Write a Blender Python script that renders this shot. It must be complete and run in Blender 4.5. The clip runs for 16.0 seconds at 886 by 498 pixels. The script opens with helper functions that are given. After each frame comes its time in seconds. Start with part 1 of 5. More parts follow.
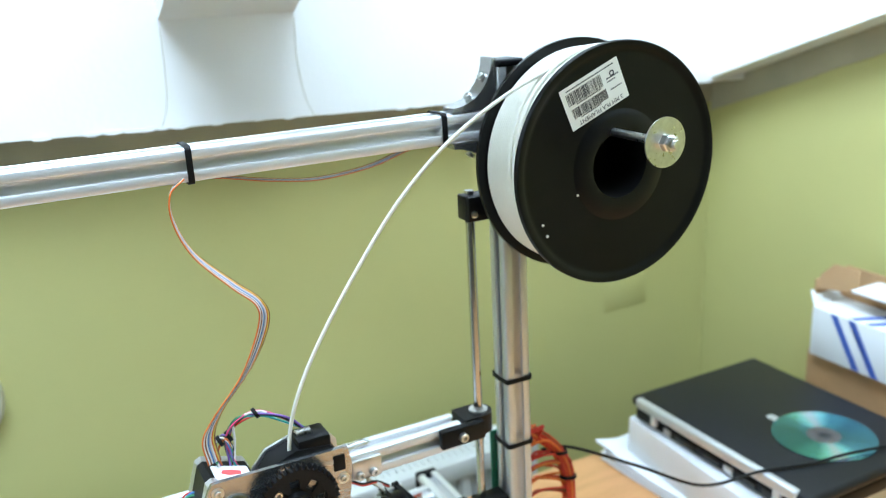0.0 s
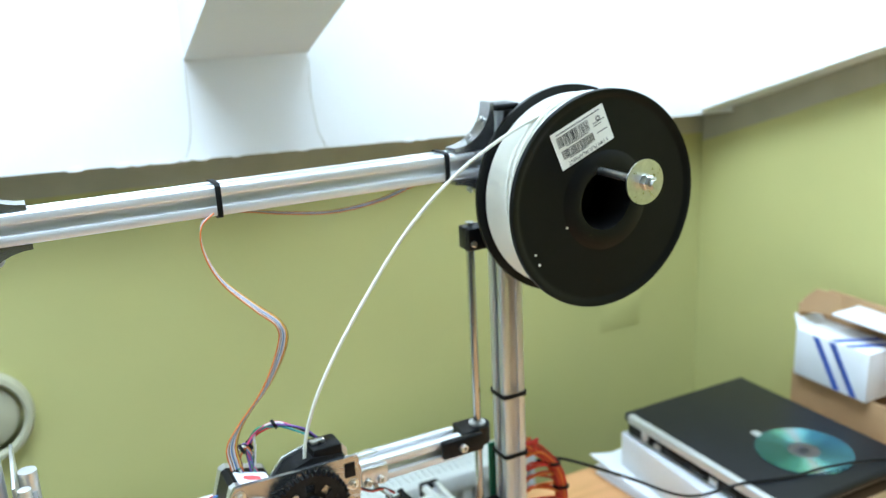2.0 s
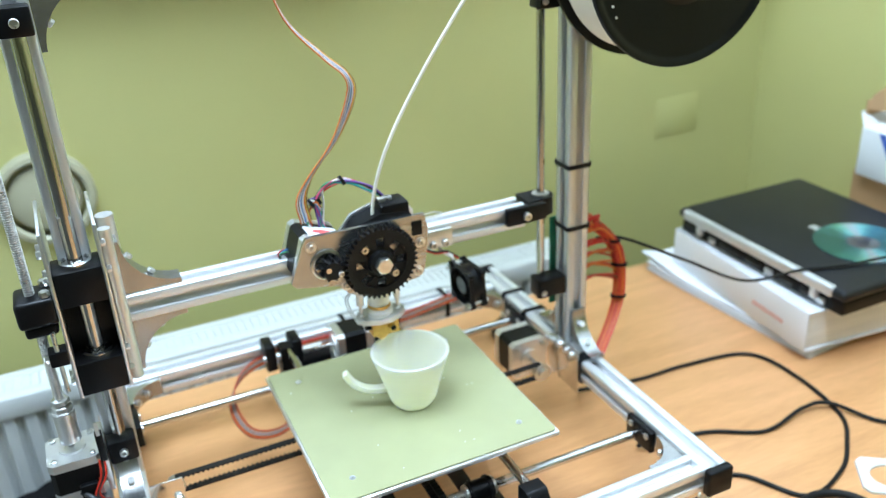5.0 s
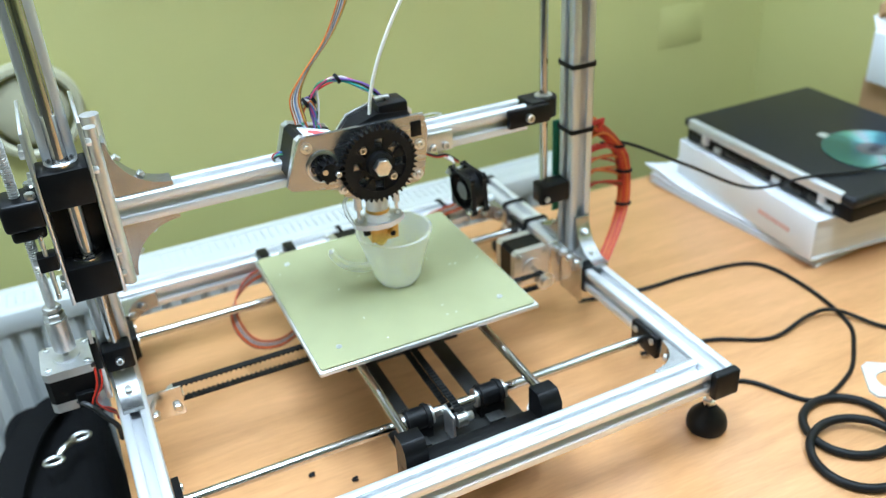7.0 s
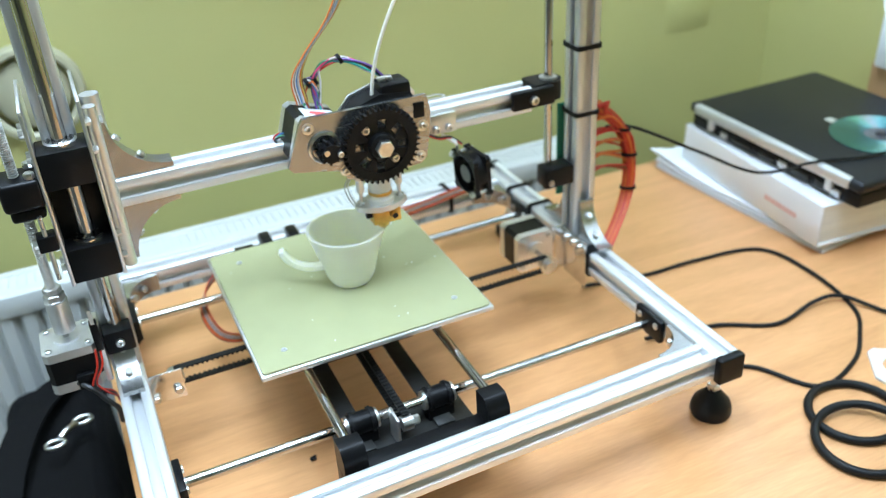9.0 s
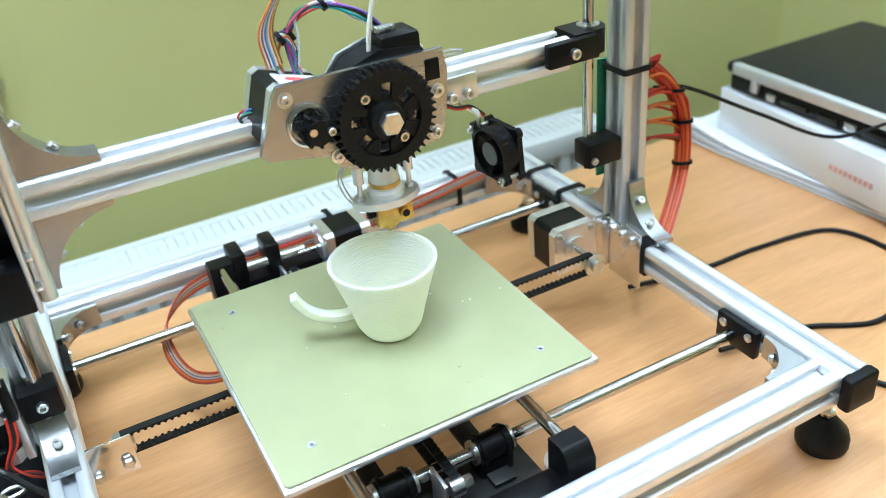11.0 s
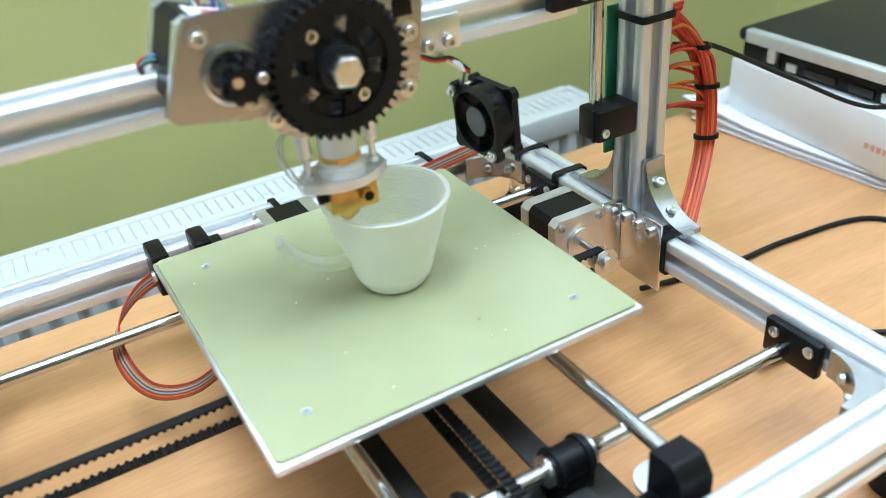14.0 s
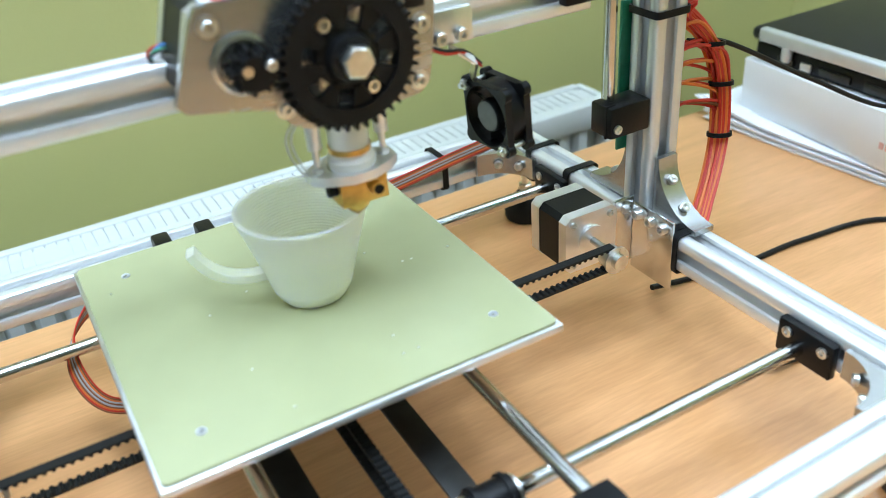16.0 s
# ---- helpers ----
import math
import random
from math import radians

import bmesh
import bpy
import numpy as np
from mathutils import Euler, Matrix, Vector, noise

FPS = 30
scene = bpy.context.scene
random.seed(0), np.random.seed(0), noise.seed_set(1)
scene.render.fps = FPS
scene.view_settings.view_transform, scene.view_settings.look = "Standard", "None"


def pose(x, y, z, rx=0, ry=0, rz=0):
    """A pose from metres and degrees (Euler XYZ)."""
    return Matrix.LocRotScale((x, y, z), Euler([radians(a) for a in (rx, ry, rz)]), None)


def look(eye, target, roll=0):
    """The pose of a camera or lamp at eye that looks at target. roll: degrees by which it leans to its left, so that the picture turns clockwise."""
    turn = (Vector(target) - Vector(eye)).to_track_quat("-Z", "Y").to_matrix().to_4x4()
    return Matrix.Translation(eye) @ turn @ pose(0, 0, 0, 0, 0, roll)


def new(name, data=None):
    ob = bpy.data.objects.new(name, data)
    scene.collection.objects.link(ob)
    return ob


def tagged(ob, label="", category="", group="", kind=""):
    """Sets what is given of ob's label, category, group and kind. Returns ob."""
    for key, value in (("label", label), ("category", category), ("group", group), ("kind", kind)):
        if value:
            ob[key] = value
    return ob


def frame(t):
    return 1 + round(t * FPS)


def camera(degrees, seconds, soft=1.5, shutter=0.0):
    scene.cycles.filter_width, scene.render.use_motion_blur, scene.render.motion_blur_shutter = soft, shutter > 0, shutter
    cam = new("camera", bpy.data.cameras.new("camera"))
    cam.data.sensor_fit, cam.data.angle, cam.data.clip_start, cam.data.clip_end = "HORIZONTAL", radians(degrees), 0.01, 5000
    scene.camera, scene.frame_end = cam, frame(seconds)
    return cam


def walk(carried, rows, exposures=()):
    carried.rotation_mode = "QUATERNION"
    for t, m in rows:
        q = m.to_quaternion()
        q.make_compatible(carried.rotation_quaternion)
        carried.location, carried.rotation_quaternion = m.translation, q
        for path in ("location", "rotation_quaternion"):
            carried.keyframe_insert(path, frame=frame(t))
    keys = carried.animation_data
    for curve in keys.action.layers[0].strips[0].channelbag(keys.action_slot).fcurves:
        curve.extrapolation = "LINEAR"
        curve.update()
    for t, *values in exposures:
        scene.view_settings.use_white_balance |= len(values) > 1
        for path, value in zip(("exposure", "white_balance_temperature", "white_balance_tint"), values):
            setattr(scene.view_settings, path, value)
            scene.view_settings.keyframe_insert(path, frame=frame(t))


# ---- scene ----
cam = camera(53.76, 16.0, 0.65)
cam.data.dof.use_dof, cam.data.dof.focus_distance, cam.data.dof.aperture_fstop = True, 0.60, 6.0
PATH = [
    (0.0, (0.0850, -0.0660, 1.3980), (0.9450, 1.6410, 0.8090), -3.00),
    (0.5, (0.0850, -0.0830, 1.4140), (0.9640, 1.6270, 0.8630), -3.20),
    (1.0, (0.0770, -0.0970, 1.4200), (0.9570, 1.6150, 0.8760), -2.90),
    (1.5, (0.0640, -0.1110, 1.4210), (0.9160, 1.6120, 0.8670), -2.80),
    (2.0, (0.0570, -0.1280, 1.4270), (0.9140, 1.5940, 0.8780), -2.80),
    (2.5, (0.0470, -0.1370, 1.4260), (0.9080, 1.5810, 0.8710), -2.80),
    (3.0, (0.0430, -0.1380, 1.4280), (0.8840, 1.5880, 0.8670), -2.50),
    (3.5, (0.0410, -0.1340, 1.4250), (0.8690, 1.5950, 0.8540), -2.50),
    (4.0, (0.0370, -0.1320, 1.4160), (0.8380, 1.5900, 0.7910), -2.50),
    (4.5, (0.0260, -0.1290, 1.3860), (0.7770, 1.5570, 0.6160), -2.50),
    (5.0, (0.0180, -0.1280, 1.3500), (0.7400, 1.5220, 0.4820), -3.00),
    (5.2, (0.0179, -0.1223, 1.3475), (0.7333, 1.5047, 0.4327), -2.86),
    (7.5, (0.0180, -0.1170, 1.3100), (0.7030, 1.4670, 0.2980), -3.70),
    (8.0, (0.0190, -0.1200, 1.3090), (0.6940, 1.4640, 0.2910), -3.50),
    (10.3, (0.0270, -0.0610, 1.2930), (0.7130, 1.5070, 0.2600), -4.00),
    (10.5, (0.0320, -0.0340, 1.2760), (0.7420, 1.5280, 0.2470), -4.20),
    (11.0, (0.0500, 0.0580, 1.2190), (0.7880, 1.5960, 0.1760), -5.40),
    (11.5, (0.0700, 0.1170, 1.1890), (0.8370, 1.6360, 0.1390), -5.40),
    (12.0, (0.0880, 0.1430, 1.1620), (0.8590, 1.6690, 0.1240), -5.80),
    (12.5, (0.0930, 0.1630, 1.1480), (0.8740, 1.6850, 0.1120), -5.70),
    (13.0, (0.0980, 0.1650, 1.1460), (0.8970, 1.6810, 0.1150), -5.30),
    (13.5, (0.0970, 0.1660, 1.1420), (0.8950, 1.6790, 0.1060), -5.00),
    (14.0, (0.0990, 0.1670, 1.1420), (0.8970, 1.6730, 0.0960), -4.90),
    (14.5, (0.1000, 0.1690, 1.1400), (0.8930, 1.6770, 0.0920), -5.10),
    (15.0, (0.1010, 0.1680, 1.1410), (0.8870, 1.6850, 0.1020), -5.30),
    (15.5, (0.1000, 0.1700, 1.1390), (0.8900, 1.6840, 0.0980), -4.70),
    (16.0, (0.0990, 0.1700, 1.1370), (0.8820, 1.6850, 0.0930), -4.60),
]
walk(cam, [(t, look(eye, target, roll)) for t, eye, target, roll in PATH])

# ---- light ----
world = bpy.data.worlds.new("sky")
scene.world = world
world.use_nodes = True
wn = world.node_tree.nodes
sky = wn.new("ShaderNodeTexSky")
sky.sky_type, sky.sun_disc = "NISHITA", False
sky.sun_elevation, sky.sun_rotation = radians(48), radians(200)
world.node_tree.links.new(sky.outputs[0], wn["Background"].inputs[0])
wn["Background"].inputs[1].default_value = 0.1
scene.view_settings.exposure = 0.15


def window_light(name, m, w, h, watts, colour):
    data = bpy.data.lights.new(name, "AREA")
    data.shape, data.size, data.size_y, data.energy, data.color = "RECTANGLE", w, h, watts, colour
    ob = new(name, data)
    ob.matrix_world = m
    return ob


# daylight through the roof window and the wall window behind the viewer
window_light("roof_window_light", look((0.20, 0.28, 2.47), (0.25, 0.34, 1.0)), 1.3, 0.9, 77, (0.615, 0.80, 1.0))
window_light("wall_window_light", look((-3.42, -0.4, 1.55), (0.6, 0.4, 1.0)), 1.2, 1.1, 24, (0.615, 0.80, 1.0))


# ---- materials ----
def mat(name, colour, rough=0.5, metal=0.0, vary=0.12, scale=40.0, bump=0.0, bump_scale=200.0, stretch=(1, 1, 1), coat=0.0, spread=None, trans=0.0, sss=0.0, rvary=0.1, spec=0.5):
    m = bpy.data.materials.new(name)
    m.use_nodes = True
    nt = m.node_tree
    b = nt.nodes["Principled BSDF"]
    L = nt.links.new
    tc = nt.nodes.new("ShaderNodeTexCoord")
    mp = nt.nodes.new("ShaderNodeMapping")
    mp.inputs["Scale"].default_value = stretch
    L(tc.outputs["Object"], mp.inputs[0])
    big = nt.nodes.new("ShaderNodeTexNoise")
    big.inputs["Scale"].default_value, big.inputs["Detail"].default_value = scale * 0.22, 3
    fine = nt.nodes.new("ShaderNodeTexNoise")
    fine.inputs["Scale"].default_value, fine.inputs["Detail"].default_value = scale, 6
    L(mp.outputs[0], big.inputs[0])
    L(mp.outputs[0], fine.inputs[0])
    add = nt.nodes.new("ShaderNodeMath")
    add.operation = "MULTIPLY_ADD"
    L(fine.outputs[0], add.inputs[0])
    add.inputs[1].default_value = 0.5
    half = nt.nodes.new("ShaderNodeMath")
    half.operation = "MULTIPLY"
    L(big.outputs[0], half.inputs[0])
    half.inputs[1].default_value = 0.5
    L(half.outputs[0], add.inputs[2])
    ramp = nt.nodes.new("ShaderNodeValToRGB")
    lo, hi = (spread if spread else ([c * (1 - vary) for c in colour], [min(1, c * (1 + vary)) for c in colour]))
    ramp.color_ramp.elements[0].position, ramp.color_ramp.elements[1].position = 0.3, 0.7
    ramp.color_ramp.elements[0].color, ramp.color_ramp.elements[1].color = (*lo, 1), (*hi, 1)
    L(add.outputs[0], ramp.inputs[0])
    L(ramp.outputs[0], b.inputs["Base Color"])
    rr = nt.nodes.new("ShaderNodeMapRange")
    rr.inputs["To Min"].default_value, rr.inputs["To Max"].default_value = max(0.02, rough * (1 - rvary)), min(1, rough * (1 + rvary))
    L(add.outputs[0], rr.inputs[0])
    L(rr.outputs[0], b.inputs["Roughness"])
    b.inputs["Metallic"].default_value = metal
    b.inputs["Coat Weight"].default_value = coat
    b.inputs["Specular IOR Level"].default_value = spec
    b.inputs["Transmission Weight"].default_value = trans
    if sss:
        b.inputs["Subsurface Weight"].default_value = sss
        b.inputs["Subsurface Radius"].default_value = (0.012, 0.012, 0.008)
        b.inputs["Subsurface Scale"].default_value = 1.0
    if bump:
        bn = nt.nodes.new("ShaderNodeTexNoise")
        bn.inputs["Scale"].default_value, bn.inputs["Detail"].default_value = bump_scale, 4
        L(mp.outputs[0], bn.inputs[0])
        bp = nt.nodes.new("ShaderNodeBump")
        bp.inputs["Strength"].default_value, bp.inputs["Distance"].default_value = bump, 0.001
        L(bn.outputs[0], bp.inputs["Height"])
        L(bp.outputs[0], b.inputs["Normal"])
    return m


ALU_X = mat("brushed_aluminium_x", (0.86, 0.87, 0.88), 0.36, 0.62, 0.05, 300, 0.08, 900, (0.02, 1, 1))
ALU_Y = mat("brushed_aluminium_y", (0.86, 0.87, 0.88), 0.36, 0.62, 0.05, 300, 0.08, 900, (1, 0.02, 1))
# same aluminium for the uprights, with dark room reflections put into the colour
ALU_Z_SHADED = mat("brushed_aluminium_z_shaded", (0.66, 0.68, 0.69), 0.33, 0.70, 0.05, 300, 0.08, 900, (1, 1, 0.02))
ALU_PLATE = mat("aluminium_plate", (0.82, 0.82, 0.82), 0.34, 0.95, 0.08, 120, 0.1, 600)
POLISHED = mat("brushed_plate", (0.46, 0.47, 0.47), 0.27, 0.92, 0.12, 160, 0.12, 500, (0.15, 1, 1))
MIRROR_ALU = mat("bright_bent_plate", (0.74, 0.74, 0.73), 0.16, 1.0, 0.06, 60, 0.05, 300)
CAST = mat("cast_aluminium", (0.42, 0.42, 0.41), 0.26, 0.9, 0.12, 90, 0.15, 400)
STEEL = mat("ground_steel", (0.58, 0.575, 0.56), 0.14, 1.0, 0.06, 200)
ZINC = mat("zinc_plated_steel", (0.74, 0.74, 0.72), 0.28, 1.0, 0.15, 250)
BRASS = mat("brass", (0.72, 0.45, 0.13), 0.3, 1.0, 0.25, 160, 0.1, 500)
BLACK = mat("black_plastic", (0.0045, 0.0045, 0.005), 0.34, 0, 0.3, 120, 0.1, 900, spec=0.22)
BLACK_MATT = mat("black_matt_plastic", (0.007, 0.007, 0.0075), 0.5, 0, 0.3, 120, 0.15, 700, spec=0.2)
SPOOL_BLACK = mat("spool_plastic", (0.004, 0.004, 0.004), 0.34, 0, 0.35, 60, 0.04, 400, spec=0.22)
RUBBER = mat("black_rubber", (0.008, 0.008, 0.008), 0.5, 0, 0.3, 150, 0.15, 900, spec=0.25)
GEAR = mat("printed_black_gear", (0.004, 0.004, 0.0045), 0.36, 0, 0.3, 200, 0.3, 700, (1, 1, 6), spec=0.25)
BLACK_STEEL = mat("black_anodised_plate", (0.03, 0.03, 0.028), 0.36, 0.4, 0.3, 120, 0.1, 500)
BED = mat("glass_fibre_bed", (0.385, 0.388, 0.215), 0.24, 0, 0.05, 30, 0.03, 900, coat=0.15)
BED_EDGE = mat("bed_aluminium", (0.80, 0.81, 0.82), 0.3, 0.9, 0.06, 150)
PLA = mat("natural_white_plastic", (0.83, 0.82, 0.70), 0.4, 0, 0.03, 60, sss=0.6)
CUP = mat("translucent_printed_plastic", (0.95, 0.945, 0.70), 0.40, 0, 0.03, 60, 0.1, 900, (0.02, 0.02, 1), trans=0.08, sss=1.0)
FILAMENT = mat("white_filament", (0.84, 0.82, 0.70), 0.35, 0, 0.03, 60, sss=0.1)
PTFE = mat("ptfe", (0.86, 0.83, 0.75), 0.35, 0, 0.04, 60, sss=0.2)
WALL = mat("green_wall_paint", (0.50, 0.478, 0.190), 0.6, 0, 0.05, 5, 0.25, 160)
WHITE_WALL = mat("white_wall_paint", (0.83, 0.84, 0.83), 0.7, 0, 0.03, 6, 0.25, 140)
# plaster toned down: its grey-brown includes the shade below the white wall
SHADED_PLASTER = mat("shaded_bare_plaster", (0.43, 0.40, 0.29), 0.8, 0, 0.16, 14, 0.4, 120)
GREY_PLASTIC = mat("grey_plastic", (0.42, 0.40, 0.27), 0.45, 0, 0.05, 20)
RADIATOR = mat("radiator_enamel", (0.60, 0.62, 0.60), 0.35, 0, 0.03, 10)
PAPER = mat("white_paper", (0.83, 0.84, 0.87), 0.75, 0, 0.03, 20, 0.1, 300)
PAPER_EDGE = mat("paper_page_edges", (0.80, 0.79, 0.75), 0.8, 0, 0.12, 400, 0.3, 900, (0.05, 0.05, 1))
CARDBOARD = mat("cardboard", (0.42, 0.25, 0.12), 0.8, 0, 0.12, 40, 0.3, 300)
WHITE_CARD = mat("white_card", (0.78, 0.79, 0.80), 0.6, 0, 0.04, 30)
BLUE = mat("blue_print", (0.05, 0.11, 0.42), 0.55, 0, 0.08, 60)
LAPTOP = mat("laptop_lid", (0.008, 0.009, 0.012), 0.4, 0, 0.2, 80, 0.1, 800, spec=0.35)
SILVER = mat("silver_plastic", (0.62, 0.63, 0.64), 0.32, 0.5, 0.06, 80)
FABRIC = mat("black_nylon", (0.004, 0.004, 0.0045), 0.75, 0, 0.35, 200, 0.5, 1500, spec=0.15)
LABEL = mat("label_paper", (0.80, 0.79, 0.70), 0.55, 0, 0.05, 60)
INK = mat("black_ink", (0.03, 0.03, 0.03), 0.6)
FADED = mat("faded_red_print", (0.74, 0.45, 0.42), 0.6)
RED = mat("red_print", (0.75, 0.10, 0.10), 0.5)
GREEN_PCB = mat("green_circuit_board", (0.02, 0.22, 0.12), 0.4, 0, 0.2, 200)
CREAM = mat("cream_connector", (0.76, 0.68, 0.45), 0.45, 0, 0.05, 90)
FLOOR = mat("grey_floor", (0.20, 0.19, 0.17), 0.5, 0, 0.15, 12, 0.1, 200)
WIRES = {k: mat(k + "_wire", c, 0.42, 0, 0.08, 90) for k, c in dict(
    brown=(0.24, 0.085, 0.03), red=(0.58, 0.030, 0.014), orange=(0.72, 0.17, 0.025), yellow=(0.75, 0.55, 0.10), green=(0.05, 0.32, 0.14),
    blue=(0.06, 0.20, 0.50), violet=(0.20, 0.10, 0.40), grey=(0.42, 0.42, 0.44), white=(0.78, 0.78, 0.76), black=(0.015, 0.015, 0.015), pink=(0.72, 0.08, 0.22), teal=(0.03, 0.40, 0.36)).items()}


def wood_material():
    m = bpy.data.materials.new("beech_laminate")
    m.use_nodes = True
    nt, L = m.node_tree, m.node_tree.links.new
    b = nt.nodes["Principled BSDF"]
    tc, mp = nt.nodes.new("ShaderNodeTexCoord"), nt.nodes.new("ShaderNodeMapping")
    mp.inputs["Scale"].default_value = (1.6, 14, 8)
    mp.inputs["Rotation"].default_value = (0, 0, radians(4))
    L(tc.outputs["Object"], mp.inputs[0])
    n1, n2 = nt.nodes.new("ShaderNodeTexNoise"), nt.nodes.new("ShaderNodeTexNoise")
    n1.inputs["Scale"].default_value, n1.inputs["Detail"].default_value, n1.inputs["Distortion"].default_value = 2.2, 6, 1.2
    n2.inputs["Scale"].default_value, n2.inputs["Detail"].default_value = 30, 3
    L(mp.outputs[0], n1.inputs[0])
    L(mp.outputs[0], n2.inputs[0])
    mix = nt.nodes.new("ShaderNodeMath")
    mix.operation = "MULTIPLY_ADD"
    L(n2.outputs[0], mix.inputs[0])
    mix.inputs[1].default_value = 0.35
    sc = nt.nodes.new("ShaderNodeMath")
    sc.operation = "MULTIPLY"
    L(n1.outputs[0], sc.inputs[0])
    sc.inputs[1].default_value = 0.65
    L(sc.outputs[0], mix.inputs[2])
    ramp = nt.nodes.new("ShaderNodeValToRGB")
    e = ramp.color_ramp.elements
    e[0].position, e[0].color = 0.33, (0.60, 0.292, 0.118, 1)
    e[1].position, e[1].color = 0.66, (0.77, 0.395, 0.178, 1)
    L(mix.outputs[0], ramp.inputs[0])
    L(ramp.outputs[0], b.inputs["Base Color"])
    b.inputs["Roughness"].default_value = 0.30
    bp = nt.nodes.new("ShaderNodeBump")
    bp.inputs["Strength"].default_value, bp.inputs["Distance"].default_value = 0.06, 0.001
    L(n2.outputs[0], bp.inputs["Height"])
    L(bp.outputs[0], b.inputs["Normal"])
    return m


def disc_material():
    """The mirror side of a disc: its coloured glints of light painted as wedges round it."""
    m = bpy.data.materials.new("disc_painted_glints")
    m.use_nodes = True
    nt, L = m.node_tree, m.node_tree.links.new
    b = nt.nodes["Principled BSDF"]
    tc = nt.nodes.new("ShaderNodeTexCoord")
    gr = nt.nodes.new("ShaderNodeTexGradient")
    gr.gradient_type = "RADIAL"
    L(tc.outputs["Object"], gr.inputs[0])
    mul = nt.nodes.new("ShaderNodeMath")
    mul.operation = "MULTIPLY"
    mul.inputs[1].default_value = 2.0
    L(gr.outputs[0], mul.inputs[0])
    fr = nt.nodes.new("ShaderNodeMath")
    fr.operation = "FRACT"
    L(mul.outputs[0], fr.inputs[0])
    ramp = nt.nodes.new("ShaderNodeValToRGB")
    e = ramp.color_ramp.elements
    e[0].position, e[0].color = 0.0, (0.05, 0.22, 0.28, 1)
    e[1].position, e[1].color = 1.0, (0.05, 0.22, 0.28, 1)
    for p, c in ((0.17, (0.10, 0.42, 0.48, 1)), (0.25, (0.30, 0.85, 0.92, 1)), (0.33, (0.70, 0.80, 0.95, 1)), (0.42, (0.30, 0.85, 0.92, 1)), (0.52, (0.10, 0.32, 0.40, 1)), (0.7, (0.06, 0.20, 0.22, 1))):
        x = e.new(p)
        x.color = c
    L(fr.outputs[0], ramp.inputs[0])
    L(ramp.outputs[0], b.inputs["Base Color"])
    b.inputs["Metallic"].default_value, b.inputs["Roughness"].default_value = 0.9, 0.22
    b.inputs["Anisotropic"].default_value = 0.8
    return m


WOOD, DISC = wood_material(), disc_material()

# ---- building helpers ----
ORIGIN = {}


def smooth(me, angle=40):
    me.shade_smooth()
    bm = bmesh.new()
    bm.from_mesh(me)
    for e in bm.edges:
        if len(e.link_faces) == 2 and e.calc_face_angle(0) > radians(angle):
            e.smooth = False
    bm.to_mesh(me)
    bm.free()


def part(name, bm, material, parent=None, label="", origin=None):
    """Links a bmesh, given in world metres, as one mesh under its thing."""
    org = Vector(origin) if origin is not None else (ORIGIN[parent] if parent else Vector((0, 0, 0)))
    bmesh.ops.recalc_face_normals(bm, faces=bm.faces[:])
    bmesh.ops.translate(bm, vec=-org, verts=bm.verts[:])
    me = bpy.data.meshes.new(name)
    bm.to_mesh(me)
    bm.free()
    smooth(me)
    me.materials.append(material)
    ob = new(name, me)
    ORIGIN[ob] = org
    if parent:
        ob.parent = parent
        ob.location = org - ORIGIN[parent]
    else:
        ob.location = org
    if label:
        tagged(ob, label)
    return ob


def thing(name, label, category, at, group="", kind=""):
    ob = new(name)
    ob.empty_display_size = 0.02
    ob.location = at
    ORIGIN[ob] = Vector(at)
    return tagged(ob, label, category, group, kind)


def solo(name, bm, material, label, category, at, group="", kind=""):
    return tagged(part(name, bm, material, None, "", at), label, category, group, kind)


def B():
    return bmesh.new()


def box(bm, lo, hi, bevel=0.0, seg=2, m=None):
    lo, hi = Vector(lo), Vector(hi)
    r = bmesh.ops.create_cube(bm, size=1, matrix=Matrix.Translation((lo + hi) / 2) @ Matrix.Diagonal((*(hi - lo), 1)))
    vs = r["verts"]
    if bevel:
        es = list({e for v in vs for e in v.link_edges})
        r = bmesh.ops.bevel(bm, geom=es, offset=bevel, segments=seg, profile=0.5, affect="EDGES")
        vs = list({v for f in r["faces"] for v in f.verts} | {v for v in vs if v.is_valid})
    if m is not None:
        bmesh.ops.transform(bm, matrix=m, verts=vs)
    return bm


def frame_of(d, hint=(0, 0, 1)):
    d = Vector(d).normalized()
    h = Vector(hint)
    if abs(d.dot(h)) > 0.95:
        h = Vector((0, 1, 0)) if abs(d.y) < 0.9 else Vector((1, 0, 0))
    u = h.cross(d).normalized()
    return u, d.cross(u).normalized(), d


def cyl(bm, p0, p1, r, seg=24, r2=None, cap=True):
    p0, p1 = Vector(p0), Vector(p1)
    u, v, d = frame_of(p1 - p0)
    r2 = r if r2 is None else r2
    a = [bm.verts.new(p0 + (u * math.cos(t) + v * math.sin(t)) * r) for t in (2 * math.pi * i / seg for i in range(seg))]
    b = [bm.verts.new(p1 + (u * math.cos(t) + v * math.sin(t)) * r2) for t in (2 * math.pi * i / seg for i in range(seg))]
    for i in range(seg):
        bm.faces.new((a[i], a[(i + 1) % seg], b[(i + 1) % seg], b[i]))
    if cap:
        bm.faces.new(a[::-1])
        bm.faces.new(b)
    return bm


